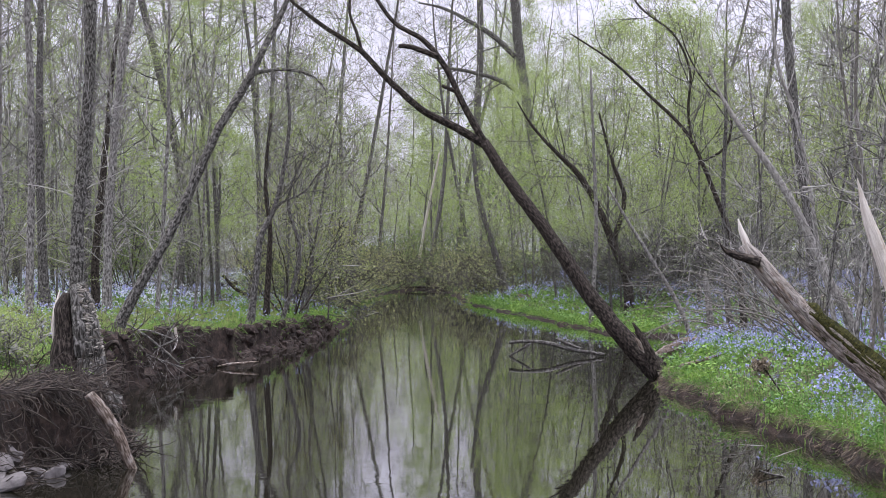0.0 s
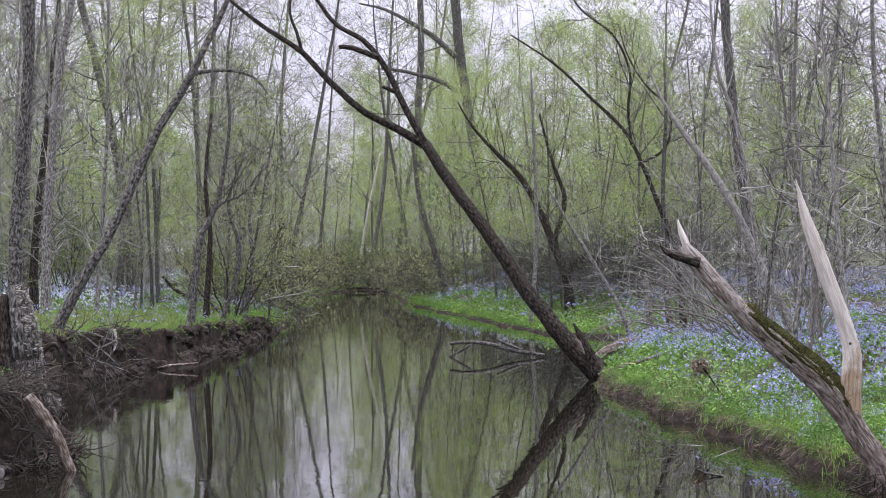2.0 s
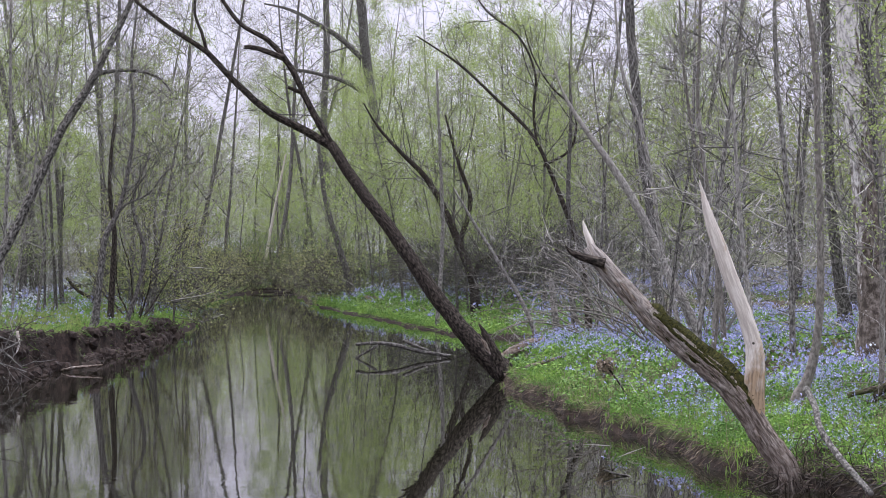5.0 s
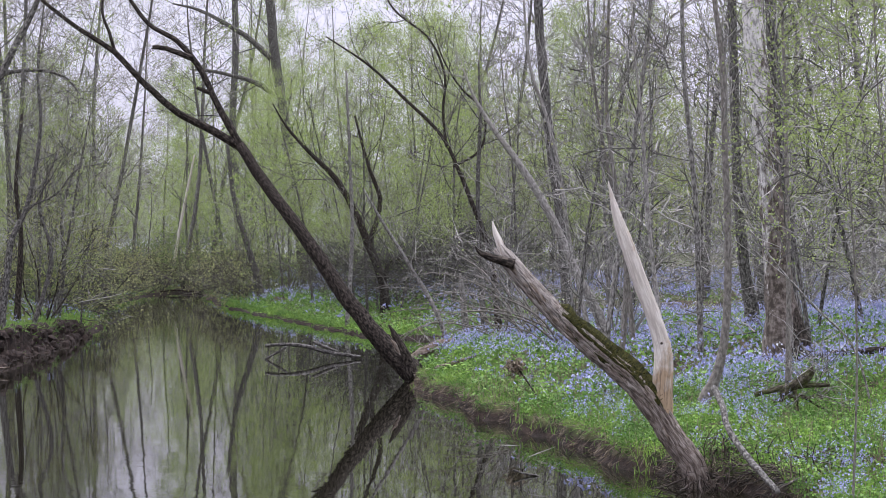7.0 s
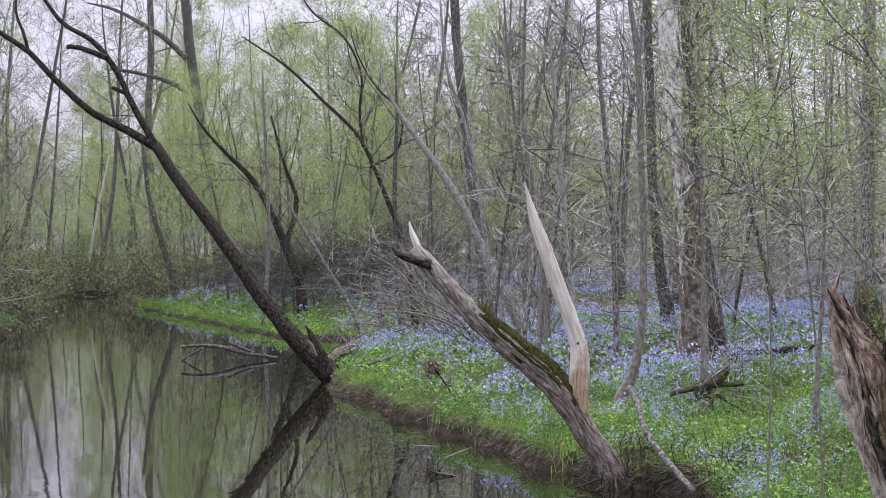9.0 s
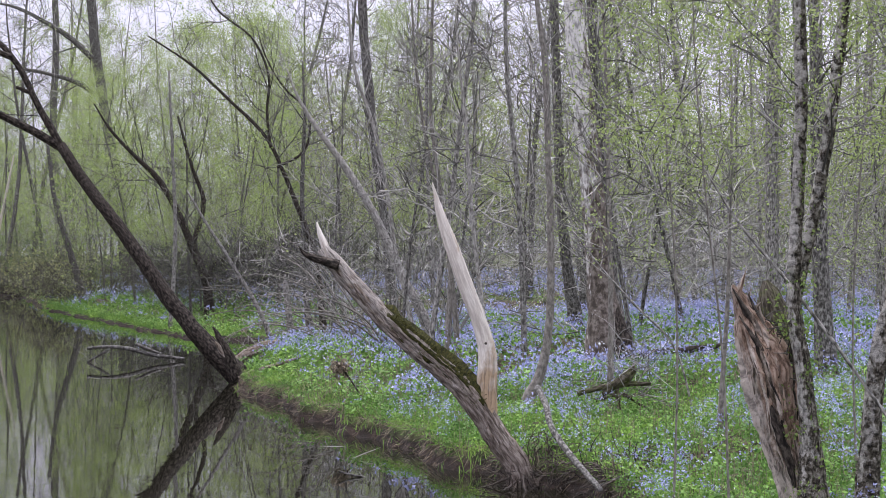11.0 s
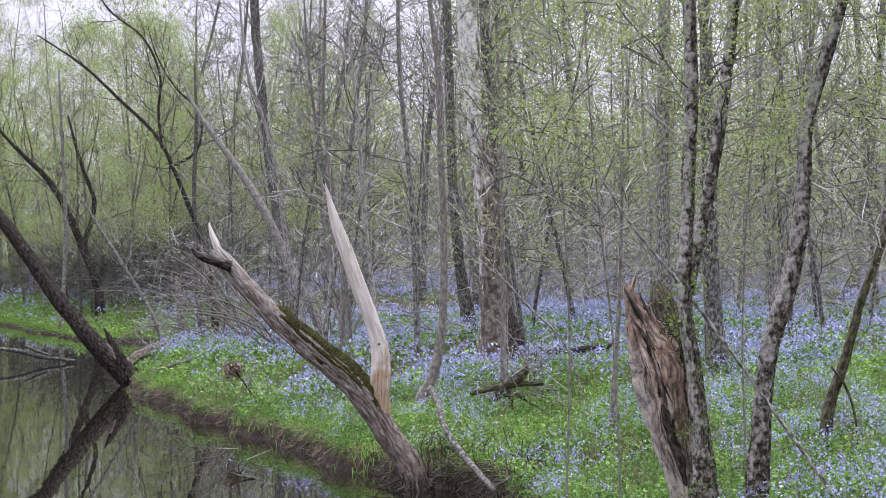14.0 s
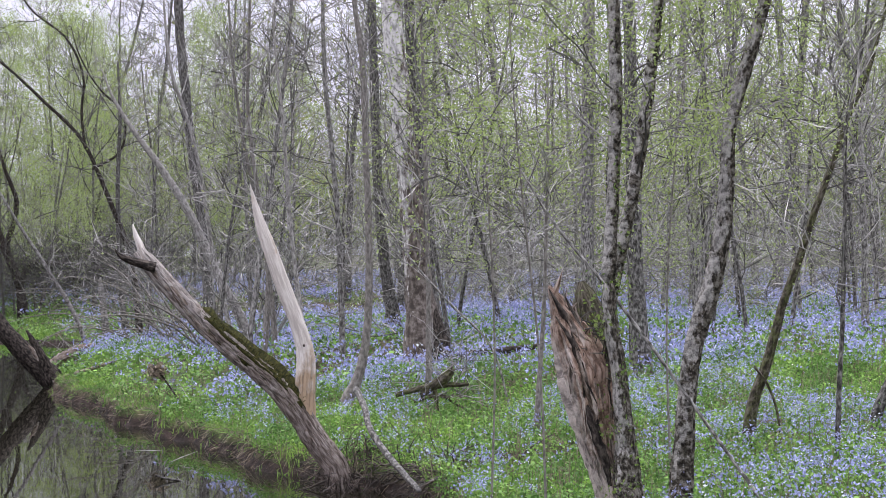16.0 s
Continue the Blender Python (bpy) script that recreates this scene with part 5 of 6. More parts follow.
# ---- roots and dead grass hanging over the banks ----
def edge_points(n, ys, left, rng, inland):
    """Points on the ground along the edge of one bank, and the way toward the water there."""
    y = rng.uniform(*ys, n * 3)
    cx = np.interp(y, [0, 20, 60], [-1, 0, 0.3])
    x = np.full(len(y), -6.5 if left else 7.0)
    lo, hi = (np.full(len(y), -9.0), cx) if left else (cx, np.full(len(y), 9.0))
    for _ in range(22):
        m = (lo + hi) / 2
        wet = shore_distance(m, y) + waves(m, y, WIGGLE) * 0.6 < 0
        if left:
            hi, lo = np.where(wet, m, hi), np.where(wet, lo, m)
        else:
            lo, hi = np.where(wet, m, lo), np.where(wet, hi, m)
    x = (lo + hi) / 2 + (-1 if left else 1) * rng.uniform(*inland, len(y))
    return np.stack([x, y, ground_z(x, y)], 1)[:n], np.array([1.0 if left else -1.0, -0.25, 0])


def hanging_roots(label, ys, n, seed, inland, ln, thick, left=True):
    rng = np.random.default_rng(seed)
    pts, way = edge_points(n, ys, left, rng, inland)
    g = Geo()
    for p in pts:
        path = limb_path(rng, p + UP * 0.02, way * rng.uniform(0.3, 1) + rng.normal(size=3) * 0.6 - UP * 0.35, rng.uniform(0.3, 1) * ln, 5, 0.35, -0.12)
        path[:, 2] = np.maximum(path[:, 2], -0.05)
        g.tube(path, np.linspace(rng.uniform(0.4, 1) * thick, 0.003, 6), 4)
    tagged(new("bank_roots", g.mesh("bank_roots", [ROOTS])), label, "roots", kind="stuff")


hanging_roots("matted rootlets in the bank above the rocks", (18.2, 22.5), 900, 705, (0.02, 0.6), 0.4, 0.009)
hanging_roots("bare roots and twigs hanging down the cut bank", (29, 37), 330, 701, (0.12, 0.6), 0.9, 0.012)
hanging_roots("mass of matted roots under the hollow stump", (19.6, 25), 1500, 702, (-0.05, 1.0), 0.55, 0.013)
hanging_roots("fine roots along the farther cut bank", (37, 56), 200, 703, (0.12, 0.5), 0.4, 0.010)
hanging_roots("matted roots at the foot of the dead tree", (16.6, 19.4), 800, 704, (0.0, 0.75), 0.45, 0.010, False)


def dead_fringe(label, ys, n, seed, left=False, inland=(0.0, 0.35), mat=None):
    rng = np.random.default_rng(seed)
    pts, way = edge_points(n, ys, left, rng, inland)
    k = len(pts)
    ways = way * rng.uniform(0.2, 1, k)[:, None] + rng.normal(size=(k, 3)) * 0.35 - UP * rng.uniform(0.1, 1.0, k)[:, None]
    ways /= np.linalg.norm(ways, axis=1)[:, None]
    g = Geo()
    g.strips(pts + UP * 0.03, ways, rng.uniform(0.06, 0.18, k), np.full(k, 0.0065), rng)
    tagged(new("dead_grass", g.mesh("dead_grass", [mat or STRAW], False)), label, "dead grass", kind="stuff")


dead_fringe("dry dead grass hanging over the low bank", (15.5, 34), 3600, 711)
dead_fringe("dark dead leaves and rootlets on the low bank", (15.5, 50), 1800, 714, False, (-0.03, 0.12), LITTER)
dead_fringe("dead brown stalks and leaves round the hollow stump", (19.5, 25), 1800, 715, True, (0.3, 1.6), LITTER)
dead_fringe("dead leaves and rootlets on the bank above the rocks", (18, 23.5), 3500, 716, True, (0.05, 0.7), LITTER)
dead_fringe("dry dead grass on the lip of the cut bank", (22, 52), 2600, 712, True, (0.32, 0.6))
dead_fringe("dark dead leaves and rootlets on the cut bank", (17, 56), 5000, 713, True, (0.08, 0.42), LITTER)


def lip_grass(label, ys, n, seed, left, inland, ln=(0.06, 0.17), width=0.008, mat=None):
    """Grass at the very edge of a bank, part of it hanging over the water."""
    rng = np.random.default_rng(seed)
    pts, way = edge_points(n, ys, left, rng, inland)
    k = len(pts)
    ways = way * rng.uniform(0.0, 0.9, k)[:, None] + rng.normal(size=(k, 3)) * 0.35 + UP * rng.uniform(-0.35, 1.0, k)[:, None]
    ways /= np.linalg.norm(ways, axis=1)[:, None] + 1e-9
    g = Geo()
    g.strips(pts, ways, rng.uniform(*ln, k), np.full(k, width), rng)
    tagged(new("bank_grass", g.mesh("bank_grass", [mat or GRASS_FRESH], False)), label, "grass", kind="stuff")


lip_grass("fresh green grass on the lip of the low bank", (15.5, 36), 10000, 721, False, (0.07, 0.6), (0.05, 0.14))
lip_grass("green grass hanging over the cut bank", (24, 58), 7000, 722, True, (0.34, 0.8), (0.08, 0.24), 0.011)
lip_grass("fresh herbs low on the far end of the cut bank", (43, 58), 1500, 723, True, (0.25, 0.8), (0.08, 0.22), 0.02)
lip_grass("fresh grass on the edge of the far green bank", (50, 84), 6000, 724, False, (0.08, 0.8), (0.1, 0.25), 0.014)


def clods(label, ys, n, seed, left, inland, size):
    """Lumps of torn soil stuck in the face of a bank."""
    rng = np.random.default_rng(seed)
    pts, way = edge_points(n, ys, left, rng, inland)
    g = Geo()
    for p in pts:
        s = rng.uniform(*size)
        d = unit(rng.normal(size=3))
        line = [p + d * s * f + rng.normal(size=3) * s * 0.1 for f in (-0.9, -0.5, 0.1, 0.6, 0.95)]
        g.tube(line, s * np.array([0.15, 0.7, 0.85, 0.6, 0.12]), 7, 0, 0.12, rng)
    tagged(new("soil_clods", g.mesh("soil_clods", [CLOD], False)), label, "soil", kind="stuff")


clods("dark lumps of soil in the cut bank", (22, 54), 620, 731, True, (0.02, 0.42), (0.05, 0.15))


# ---- the wood: kinds of trees built once, then copied ----
def tree_kind(name, label, seed, height, radius, limbs, reach, first, bark, twigmat, leaf=None, share=0.3, per=2, size=0.06, sub=4, twig=4, twig_len=0.6, stems=1, lift=0.07, fine=2.1, clump=0.16):
    rng = np.random.default_rng(seed)
    root = thing(name, label, "shrub" if name == "shrub" else "tree", "trees of the wood")
    tw, lf, tips = Geo(), Geo(), []
    for k in range(stems):
        way = UP + rng.normal(size=3) * (0.04 if stems == 1 else 0.45) * np.array([1, 1, 0])
        h = height * rng.uniform(0.7, 1.0) if stems > 1 else height
        path = limb_path(rng, np.array([0, 0, -0.25]), way, h, 10, 0.045 if stems == 1 else 0.1, 0.03)
        rad = radius * np.array([1.5, 1.05, 1, .93, .86, .78, .68, .56, .42, .26, .08])
        wood = Geo()
        wood.tube(path, rad, 9 if radius > 0.08 else 6, 0, 0.04, rng)
        part("stem" if stems > 1 else "trunk", wood, bark, root)
        sprout(tw, tips, rng, path, rad, limbs // stems, reach, 1.0, lift, first, twig, twig_len, sub, fine=fine)
    part("crown", tw, twigmat, root, "bare side branches and twigs", kind="stuff")
    if leaf and leaf_out(lf, tips, rng, share, per, size, clump):
        part("foliage", lf, leaf, root, "small fresh leaves", smooth=False, kind="stuff")
    return root


CANOPY = [tree_kind("tree", "tall bare grey woodland tree", 60 + k, 17 + k, 0.075 + 0.025 * k, 26, 4.0, 0.18, BARK, (TWIG, TWIG_DARK, TWIG_DARK)[k], LEAF_OLIVE, 0.3, 4, 0.05, 4, 5, 0.9) for k in range(3)]
LEAFY = [tree_kind("tree", "woodland tree in fresh yellow-green leaf", 70 + k, 12 + 2 * k, 0.07, 26, 3.2, 0.15, BARK, TWIG, LEAF_SPRING, 0.8, 24, 0.064, 4, 4, 0.7, clump=0.15) for k in range(3)]
LACE = [tree_kind("tree", "tall bare tree with a fine lace of twigs", 130 + k, 14 + 2 * k, 0.085, 38, 3.6, 0.2, BARK, TWIG, LEAF_OLIVE, 0.12, 4, 0.05, 6, 6, 0.8, fine=1.4) for k in range(2)]
SAPLING = [tree_kind("sapling", "thin bare grey sapling", 80 + k, 6.5 + k, 0.035, 26, 1.5, 0.12, BARK_PALE if k % 2 else BARK, TWIG, LEAF_OLIVE, 0.2, 2, 0.05, 3, 3, 0.5) for k in range(4)]
LEAFSAP = [tree_kind("sapling", "thin sapling with fresh yellow-green leaves", 90 + k, 6 + k, 0.032, 26, 1.6, 0.12, BARK, TWIG, LEAF_NEAR, 0.7, 18, 0.034, 3, 4, 0.5, clump=0.08) for k in range(3)]
SHRUB = [tree_kind("shrub", "tangled bare grey shrub", 100 + k, 3.0, 0.016, 35, 1.4, 0.1, TWIG, TWIG, LEAF_OLIVE, 0.1, 1, 0.05, 2, 5, 0.45, 7, 0.0) for k in range(3)]
GREENSHRUB = [tree_kind("shrub", "shrub in dense green leaf", 110 + k, 3.2, 0.02, 36, 1.3, 0.08, BARK_DARK, TWIG_DARK, (LEAF_GREEN, LEAF_OLIVE)[k], 0.7, 8, 0.046, 2, 5, 0.45, 6) for k in range(2)]


PLACED = set()


LOWBUSH = [tree_kind("shrub", "low bush in yellow-green leaf on the bank", 120, 0.9, 0.008, 30, 0.5, 0.1, TWIG, TWIG, LEAF_SPRING, 0.9, 7, 0.024, 3, 4, 0.2, 7)]


def plant(kinds, count, bearings, dists, seed, gap, sc=(0.8, 1.2), away=1.2, taken=None):
    """Copies of the kinds over a stretch of the plan, apart from one another and off the water."""
    rng = np.random.default_rng(seed)
    taken = [] if taken is None else taken
    made = tries = 0
    while made < count and tries < count * 40:
        tries += 1
        b = rng.uniform(*bearings)
        d = math.sqrt(rng.uniform(dists[0] ** 2, dists[1] ** 2))
        x, y, _ = spot(b, d)
        if shore_distance(np.array([x]), np.array([y]))[0] < away or any(math.hypot(x - u, y - v) < gap for u, v in taken):
            continue
        taken.append((x, y))
        s = rng.uniform(*sc)
        m = pose(x, y, ground_z(x, y)[0], rng.uniform(-4, 4), rng.uniform(-4, 4), rng.uniform(0, 360)) @ Matrix.Diagonal((s, s, s, 1))
        first = next((k for k in kinds if k.name not in PLACED), None)
        if first:
            PLACED.add(first.name)
            first.matrix_basis = m
            made += 1
            continue
        copy = copy_thing(kinds[rng.integers(len(kinds))], Matrix.Identity(4))
        copy.matrix_basis = m
        made += 1
    return taken


plant(CANOPY, 11, (-16, -5.2), (46, 80), 201, 2.5)
plant(CANOPY, 3, (-16, -5.2), (85, 150), 202, 3.0)
plant(CANOPY, 8, (-1.2, 12), (85, 150), 227, 3.0)
plant(CANOPY, 6, (-1.2, 3), (112, 140), 216, 2.0, (1.0, 1.3))
plant(CANOPY, 8, (4, 34), (44, 110), 203, 2.6)
plant(LEAFY, 22, (-14, -4), (160, 260), 204, 3, (0.9, 1.2))
plant(LEAFY, 31, (0, 13), (56, 100), 205, 2.5, (0.5, 0.9))
plant(LEAFY, 14, (14, 34), (40, 100), 206, 3)
plant(LEAFY, 12, (-1.2, 3), (108, 135), 217, 2, (0.8, 1.2))
plant(SAPLING, 24, (-15, -1.5), (40, 80), 207, 1.2)
plant(SAPLING, 44, (8, 33), (28, 60), 208, 1.0)
plant(LEAFSAP, 9, (-14, -1), (45, 90), 209, 1.5)
plant(LEAFSAP, 10, (16.5, 33), (27, 48), 210, 1.2)
plant(LEAFSAP, 16, (0, 10), (56, 80), 211, 1.2)
plant(SHRUB, 9, (-15, -1), (62, 95), 212, 1.2)
plant(SHRUB, 12, (7, 33), (28, 70), 213, 1.2)
plant(GREENSHRUB, 5, (-8, -4), (62, 125), 214, 1.2, (0.5, 0.8), away=0.4)
plant(GREENSHRUB, 16, (-3, 2), (109, 122), 218, 1.0, (0.45, 0.75), away=0.3)
plant(GREENSHRUB, 9, (-16, 34), (70, 130), 215, 1.2, away=0.4)
plant(LOWBUSH, 4, (-13, -11.3), (22.8, 25.5), 219, 0.35, (0.7, 1.0), away=0.5)
plant(GREENSHRUB, 12, (-4.2, -1.3), (60, 108), 220, 1.2, (0.4, 0.7), away=0.15)
plant(LEAFSAP, 4, (16, 22), (29, 40), 221, 0.9)
plant(GREENSHRUB, 8, (0.2, 3), (70, 108), 222, 1.0, (0.5, 0.9), away=0.1)
# unseen trees behind and beside the camera, added to cut light on the trunk fronts
plant(LEAFY, 11, (55, 305), (9, 34), 224, 3.5, (1.0, 1.4))
plant(CANOPY, 9, (50, 310), (10, 45), 225, 4.0)
plant(GREENSHRUB, 10, (-3.5, 1.0), (104, 118), 226, 0.8, (0.5, 1.0), away=0.05)
plant(SAPLING, 4, (-3.0, -1.2), (62, 110), 229, 1.2, (1.0, 1.5), away=0.3)
plant(CANOPY[1:], 3, (-16, -6), (50, 90), 230, 2.0)
plant(GREENSHRUB, 4, (-13, -5.2), (58, 90), 231, 1.5, (0.6, 1.0), away=0.6)
plant(CANOPY, 2, (3, 16), (62, 115), 232, 2.0)
plant(LACE, 6, (9, 33), (40, 90), 241, 2.5)
plant(GREENSHRUB[1:] + LEAFSAP[:1], 7, (-4.6, -2.9), (50, 60), 234, 0.7, (0.8, 1.25), away=0.1)
plant(LEAFY, 12, (-15, -6.4), (60, 115), 237, 2.5, (0.8, 1.1))
plant(CANOPY[1:], 4, (-16, -7.8), (55, 100), 238, 2.0)
plant(LEAFSAP + SAPLING, 22, (-15, -6.2), (46, 85), 239, 1.2)
plant(GREENSHRUB, 7, (-15, -7.6), (60, 95), 240, 1.5, (0.7, 1.2), away=0.6)
plant(LEAFY, 5, (-8.2, -5.4), (55, 75), 242, 2.0, (0.6, 0.8))
plant(GREENSHRUB[:1], 18, (-3.6, 1.6), (100, 126), 243, 0.8, (0.55, 1.0), away=0.1)
plant(GREENSHRUB[:1], 8, (-5.2, -2.6), (58, 78), 244, 0.8, (0.4, 0.75), away=0.15)
plant(LACE, 7, (-5.2, -0.9), (64, 125), 235, 2.0, (0.8, 1.15), away=0.5)
plant(LEAFY, 18, (-4.8, 0.6), (150, 240), 236, 1.5, (0.7, 0.95), away=0.3)


def cover(count, bearings, dists, seed, away=(0.15, 99), power=2.0):
    """Places over a stretch of the ground, with their distance from the water and a patchiness from 0 to 1."""
    rng = np.random.default_rng(seed)
    b = np.radians(rng.uniform(*bearings, count))
    d = rng.uniform(dists[0] ** power, dists[1] ** power, count) ** (1 / power)
    x, y = d * np.sin(b), d * np.cos(b)
    s = shore_distance(x, y) + waves(x, y, WIGGLE) * 0.8
    k = (s > away[0]) & (s < away[1])
    x, y, s = x[k], y[k], s[k]
    patch = 0.5 + 2.2 * waves(x, y, WAVES[:4]) + 4.5 * waves(x, y, WAVES[4:9]) + 3 * waves(x, y, WAVES[9:15])
    return np.stack([x, y, ground_z(x, y) - 0.01], 1), s, patch, rng


# ---- undergrowth: thin twigs and brush too fine to count ----
def brush_clump(seed, n, h, w, leaves, size, arch=0.5, mats=(0, 1)):
    rng = np.random.default_rng(seed)
    g = Geo()
    base = np.stack([rng.normal(size=n) * 0.5, rng.normal(size=n) * 0.5, rng.uniform(0.22, 0.9, n) * h * 0.8], 1)
    ways = rng.normal(size=(n, 3)) * np.array([arch, arch, arch * 0.6]) + UP * 0.6
    ways /= np.linalg.norm(ways, axis=1)[:, None]
    ln = h * rng.uniform(0.3, 0.9, n)
    wide = w * rng.uniform(0.5, 1.2, n)
    bow = rng.normal(size=(n, 3)) * 0.16 + UP * 0.1
    first, last = ways + bow, ways - bow - UP * 0.15
    lf, ll = np.linalg.norm(first, axis=1), np.linalg.norm(last, axis=1)
    g.strips(base, first / lf[:, None], ln * lf * 0.5, wide, rng, mats[0])
    g.strips(base + first * ln[:, None] * 0.5, last / ll[:, None], ln * ll * 0.5, wide * 0.5, rng, mats[0])
    if leaves:
        k = rng.integers(n, size=leaves)
        at = base[k] + ways[k] * (ln[k] * rng.uniform(0.3, 1, leaves))[:, None] + rng.normal(size=(leaves, 3)) * 0.25
        g.leaves(at, size * rng.uniform(0.5, 1.3, leaves), rng, mats[1])
    return g


def undergrowth(name, label, temps, count, bearings, dists, seed, mats, sc=(0.7, 1.3), away=1.0, upto=999):
    pl, s, pt, rng = cover(count, bearings, dists, seed, (away, upto))
    g = Geo()
    g.scatter(temps, rng.integers(0, len(temps), len(pl)), pl, rng.uniform(0, 6.3, len(pl)), rng.uniform(*sc, len(pl)))
    tagged(new(name, g.mesh(name, mats, False)), label, "undergrowth", kind="stuff")


TWIGGY = [brush_clump(500 + k, 70, 2.4, 0.012, 24, 0.05, 0.8) for k in range(3)]
FARBRUSH = [brush_clump(510 + k, 50, 5.5, 0.013, 270, 0.105, 0.55) for k in range(3)]
undergrowth("brushwood", "dense tangle of thin grey twigs", TWIGGY, 95, (8, 33), (32, 62), 601, [TWIG, LEAF_SPRING])
undergrowth("brushwood", "thin grey brush behind the grassy bank", TWIGGY, 70, (-15, -2), (62, 95), 602, [TWIG, LEAF_OLIVE])
undergrowth("far_thicket", "far brown and green thicket closing the wood", FARBRUSH, 150, (-17, -4.6), (170, 280), 603, [TWIG_DARK, LEAF_GREEN], sc=(1.5, 2.4), away=0.5)
undergrowth("far_thicket", "dark far thicket behind the flowers", FARBRUSH, 330, (1.5, 34), (75, 150), 613, [TWIG_DARK, LEAF_GREEN], away=0.5)
undergrowth("far_thicket", "low dark thicket closing the creek", FARBRUSH, 45, (-4.6, 1.5), (108, 150), 614, [TWIG_DARK, LEAF_GREEN], sc=(0.4, 0.8), away=0.5)
undergrowth("far_thicket", "low far thicket at the end of the wood", FARBRUSH, 270, (-17, 2), (140, 240), 617, [TWIG_DARK, LEAF_GREEN], sc=(0.5, 0.9), away=0.5)
undergrowth("far_thicket", "farthest low wood beyond the creek", FARBRUSH, 80, (-9, 3), (240, 320), 619, [TWIG, LEAF_OLIVE], sc=(0.8, 1.7), away=0.5)
undergrowth("brushwood", "dark low brush behind the green bank", TWIGGY, 230, (1.5, 9), (54, 76), 615, [TWIG_DARK, LEAF_GREEN], away=1.6)
undergrowth("far_thicket", "soft green thicket over the creek's bend", FARBRUSH, 110, (-4.6, 1.8), (160, 260), 616, [TWIG, LEAF_SPRING], sc=(1.4, 2.3), away=0.4)
undergrowth("far_thicket", "fresh green thicket round the creek's bend", FARBRUSH, 120, (1.0, 12), (72, 140), 604, [TWIG, LEAF_SPRING], away=0.5)
EDGEBRUSH = [brush_clump(520 + k, 60, 1.6, 0.02, 150, 0.07, 1.1) for k in range(3)]
undergrowth("overhanging_brush", "leafy twigs hanging over the far waterline", EDGEBRUSH, 900, (-4.5, 1.5), (60, 114), 606, [TWIG_DARK, LEAF_OLIVE], away=0.0, upto=1.6)
undergrowth("far_thicket", "tall far thicket in olive bud behind the flowers", FARBRUSH, 90, (6, 34), (72, 130), 607, [TWIG, LEAF_SPRING], sc=(1.1, 1.9))
undergrowth("far_thicket", "soft olive thicket deep in the wood", FARBRUSH, 210, (6, 34), (62, 120), 618, [TWIG, LEAF_OLIVE], sc=(0.8, 1.6))
undergrowth("far_thicket", "tall far thicket behind the grassy bank", FARBRUSH, 60, (-17, -4.5), (170, 280), 608, [TWIG, LEAF_SPRING], sc=(1.8, 2.6))
undergrowth("brushwood", "pale bare brush standing in the bluebells", TWIGGY, 28, (14, 27), (34, 52), 609, [TWIG_PALE, LEAF_SPRING])


# ---- herbs, flowers and grass ----
def herb_clump(seed, leaves, flowers, blossom, size=(0.045, 0.09), petal=1.0, flat=1.2):
    rng = np.random.default_rng(seed)
    g = Geo()
    at = np.stack([rng.normal(size=leaves) * 0.085, rng.normal(size=leaves) * 0.085, rng.uniform(0.01, 0.22, leaves)], 1)
    g.leaves(at, rng.uniform(*size, leaves), rng, 0, flat)
    if flowers:
        n = flowers
        heads = np.stack([rng.normal(size=4) * 0.07, rng.normal(size=4) * 0.07, rng.uniform(0.2, 0.34, 4)], 1)
        at = heads[rng.integers(4, size=n)] + rng.normal(size=(n, 3)) * 0.022
        g.leaves(at, petal * rng.uniform(0.024, 0.04, n), rng, blossom, 0.2)
    return g


def tuft(seed, n, h, w, lean=0.5):
    rng = np.random.default_rng(seed)
    g = Geo()
    a, tilt = rng.uniform(0, 6.3, n), np.abs(rng.normal(size=n)) * lean
    ways = np.stack([np.cos(a) * np.sin(tilt), np.sin(a) * np.sin(tilt), np.cos(tilt)], 1)
    base = np.stack([rng.normal(size=n) * 0.06, rng.normal(size=n) * 0.06, np.zeros(n)], 1)
    g.strips(base, ways, rng.uniform(0.5, 1.1, n) * h, np.full(n, w), rng, 0)
    return g


PLAIN = [herb_clump(300 + k, 46, 0, 1, (0.022, 0.055), flat=0.8) for k in range(3)]
BLUE = [herb_clump(310 + k, 32, 17, 1, (0.022, 0.055), 0.8, 0.8) for k in range(4)]
PALE = [herb_clump(320 + k, 32, 8, 2, (0.022, 0.055), 0.8, 0.8) for k in range(2)]
BLUE_FAR = [herb_clump(330 + k, 9, 13, 1, petal=1.35) for k in range(3)]
PLAIN_FAR = [herb_clump(340 + k, 14, 0, 1, (0.035, 0.075)) for k in range(3)]
PALE_FAR = [herb_clump(325 + k, 10, 8, 2) for k in range(2)]
PALE_DEEP = [herb_clump(327 + k, 5, 9, 2, petal=1.7) for k in range(3)]
BLUE_DEEP = [herb_clump(335 + k, 5, 10, 1, petal=2.1) for k in range(3)]


def herbs(name, label, temps, places, patch, rng, thresholds, sc=(0.7, 1.25)):
    """A carpet of clumps: plain leaves, blue heads and pale heads by patch."""
    n = len(places)
    u = patch + rng.normal(size=n) * 0.22
    picks = np.where(u < thresholds[0], rng.integers(0, 3, n), np.where(rng.random(n) < thresholds[1], rng.integers(3, len(temps), n), rng.integers(3, 6, n)))
    g = Geo()
    g.scatter(temps, picks, places, rng.uniform(0, 6.3, n), rng.uniform(*sc, n))
    tagged(new(name, g.mesh(name, [HERB, PETAL, PETAL_WHITE], False)), label, "flowers", kind="stuff")


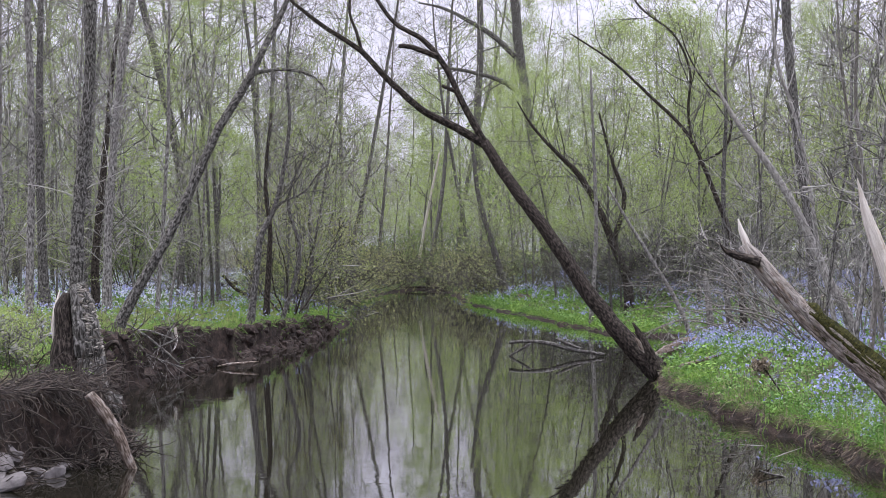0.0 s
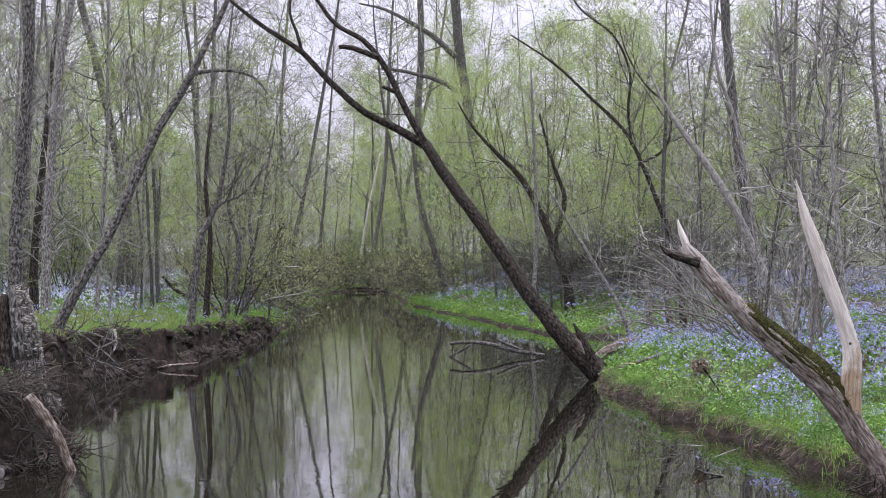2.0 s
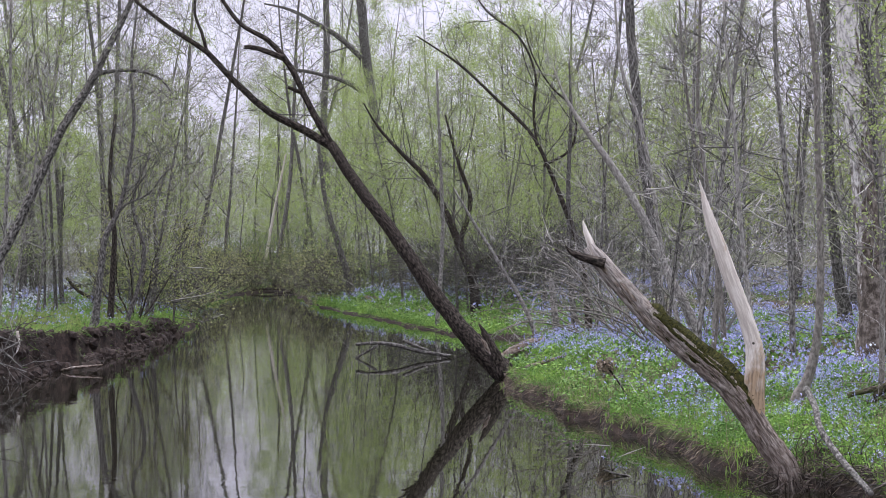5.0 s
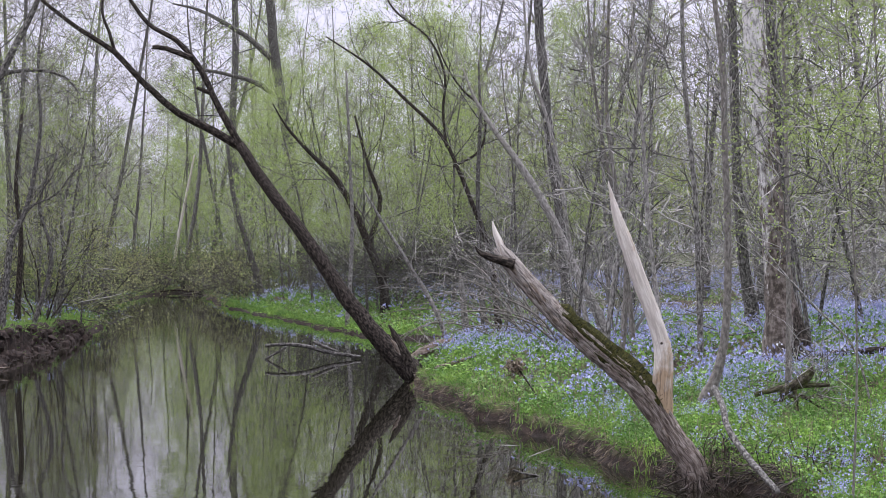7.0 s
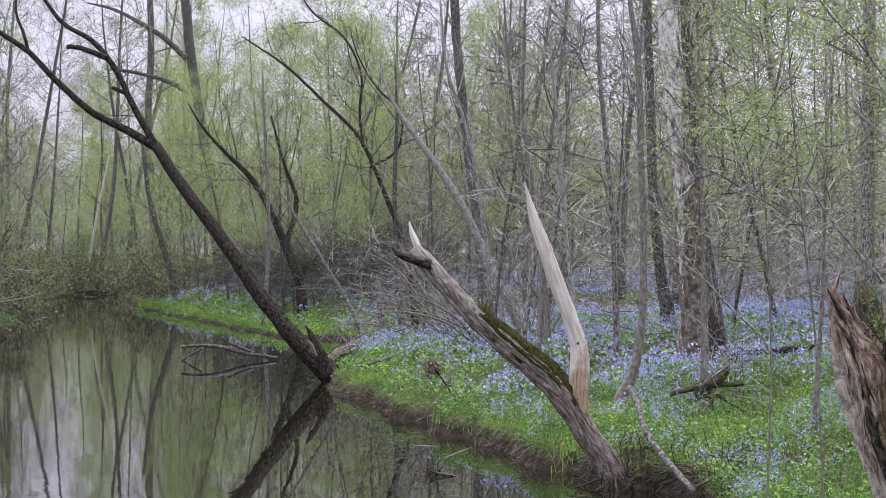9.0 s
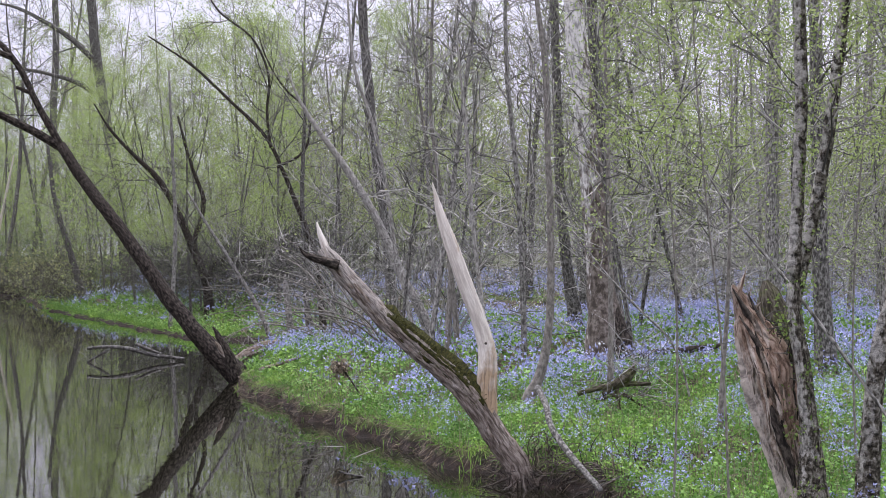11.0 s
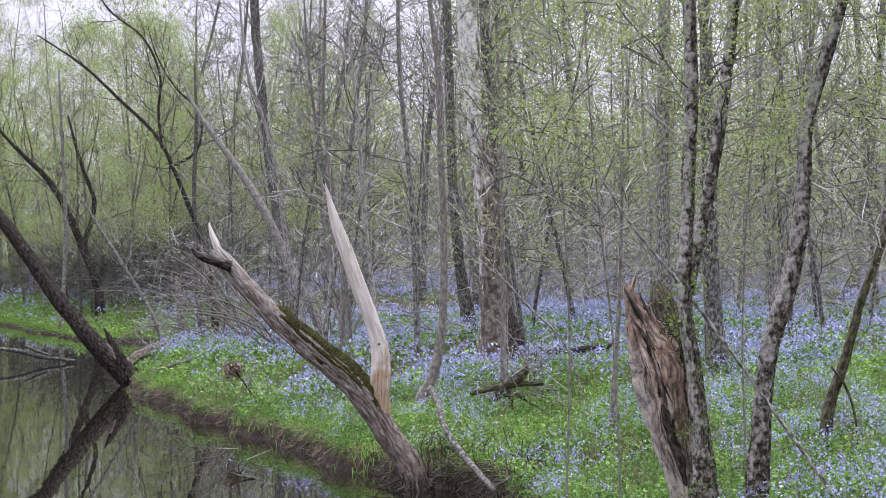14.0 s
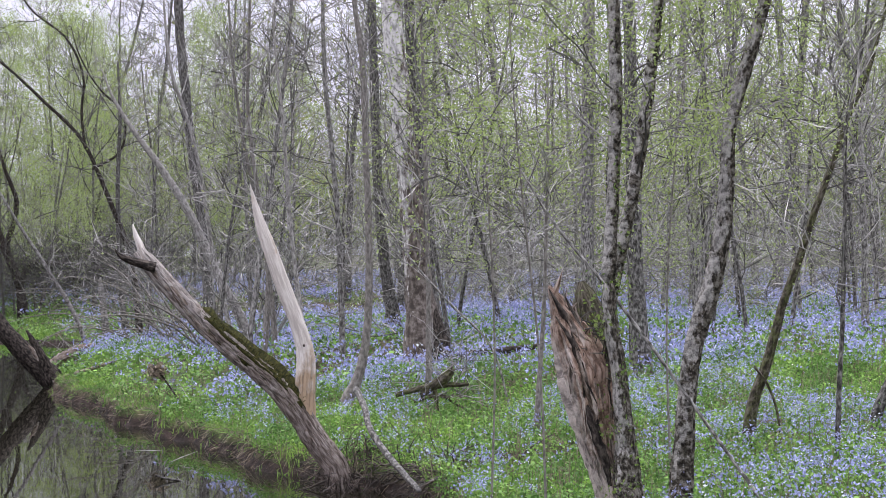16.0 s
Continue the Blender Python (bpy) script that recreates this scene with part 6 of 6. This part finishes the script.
pl, s, pt, rng = cover(8600, (4, 32), (10.5, 26), 401, (0.12, 40))
far = np.hypot(pl[:, 0], pl[:, 1])
herbs("bluebells", "bluebells in flower among fresh green leaves", PLAIN + BLUE + PALE, pl,
      -0.01 + 3.0 * (pt - 0.5) + 0.22 * np.minimum(s, 2.2) - 0.5 * np.clip((17.5 - far) / 5, 0, 1), rng, (0.62, 0.25), (0.55, 1.0))
pl, s, pt, rng = cover(9000, (3.5, 33), (24, 48), 402, (0.16, 60))
herbs("bluebells", "carpet of bluebells under the trees", PLAIN_FAR + BLUE_FAR + PALE_FAR, pl, 0.5 + 1.5 * (pt - 0.5) + 0.10 * np.minimum(s, 3) - 0.18, rng, (0.52, 0.15))
pl, s, pt, rng = cover(9000, (0, 34), (46, 125), 403, (0.15, 90))
herbs("bluebells", "far carpet of bluebells in the wood", PLAIN_FAR + BLUE_DEEP + PALE_FAR, pl, pt + 0.12 * np.minimum(s - 4, 5), rng, (0.42, 0.1), (0.9, 1.6))
pl, s, pt, rng = cover(9000, (-15, -1), (52, 115), 404, (4.0, 90))
herbs("bluebells", "pale bluebells under the trees beyond the grass", PLAIN_FAR + BLUE_DEEP[:1] + PALE_DEEP[:2] + PALE_FAR, pl, pt + 0.05 * np.minimum(s - 7, 6), rng, (0.36, 0.1), (0.8, 1.4))
TUFTS = [tuft(350 + k, 9, 0.125, 0.011) for k in range(3)]
pl, s, pt, rng = cover(14000, (-15, -2), (24, 62), 405, (0.38, 40))
g = Geo()
g.scatter(TUFTS, rng.integers(0, 3, len(pl)), pl, rng.uniform(0, 6.3, len(pl)), rng.uniform(0.6, 1.3, len(pl)))
tagged(new("grass", g.mesh("grass", [GRASS], False)), "short yellow-green spring grass on the bank", "grass", kind="stuff")
pl, s, pt, rng = cover(12000, (2, 24), (15, 62), 406, (0.0, 1.6))
g = Geo()
g.scatter(TUFTS, rng.integers(0, 3, len(pl)), pl, rng.uniform(0, 6.3, len(pl)), rng.uniform(0.5, 1.1, len(pl)))
tagged(new("grass", g.mesh("grass", [GRASS_FRESH], False)), "fresh grass along the low bank", "grass", kind="stuff")
pl, s, pt, rng = cover(170, (-14, -9), (22, 27), 407, (0.35, 4))
herbs("herbs", "low green herbs round the hollow stump", PLAIN + BLUE + PALE, pl, pt * 0 - 1, rng, (0.5, 0.3), (0.4, 0.8))
pl, s, pt, rng = cover(4500, (0.3, 9.5), (50, 84), 408, (0.08, 14))
herbs("herbs", "fresh green herbs with a few flowers on the far bank", PLAIN_FAR + BLUE_FAR + PALE_FAR, pl, pt, rng, (0.85, 0.4), (0.8, 1.4))
pl, s, pt, rng = cover(3200, (-15, -2), (26, 66), 409, (0.5, 25))
herbs("herbs", "low herbs with pale flowers among the grass", PLAIN_FAR + BLUE_FAR + PALE_FAR, pl, pt, rng, (0.7, 0.6), (0.5, 1.0))
pl, s, pt, rng = cover(2200, (-6, -0.5), (50, 113), 410, (0.06, 6))
herbs("herbs", "green herbs along the low far bank", PLAIN_FAR + BLUE_FAR + PALE_FAR, pl, pt, rng, (0.9, 0.6), (0.8, 1.5))
pl, s, pt, rng = cover(5200, (4, 32), (10.5, 30), 411, (0.1, 30))
STALKS = [tuft(360 + k, 6, 0.26, 0.006, 0.8) for k in range(3)]
g = Geo()
g.scatter(STALKS, rng.integers(0, 3, len(pl)), pl, rng.uniform(0, 6.3, len(pl)), rng.uniform(0.6, 1.3, len(pl)))
tagged(new("dead_stalks", g.mesh("dead_stalks", [STRAW], False)), "dry brown stalks standing among the flowers", "dead grass", kind="stuff")
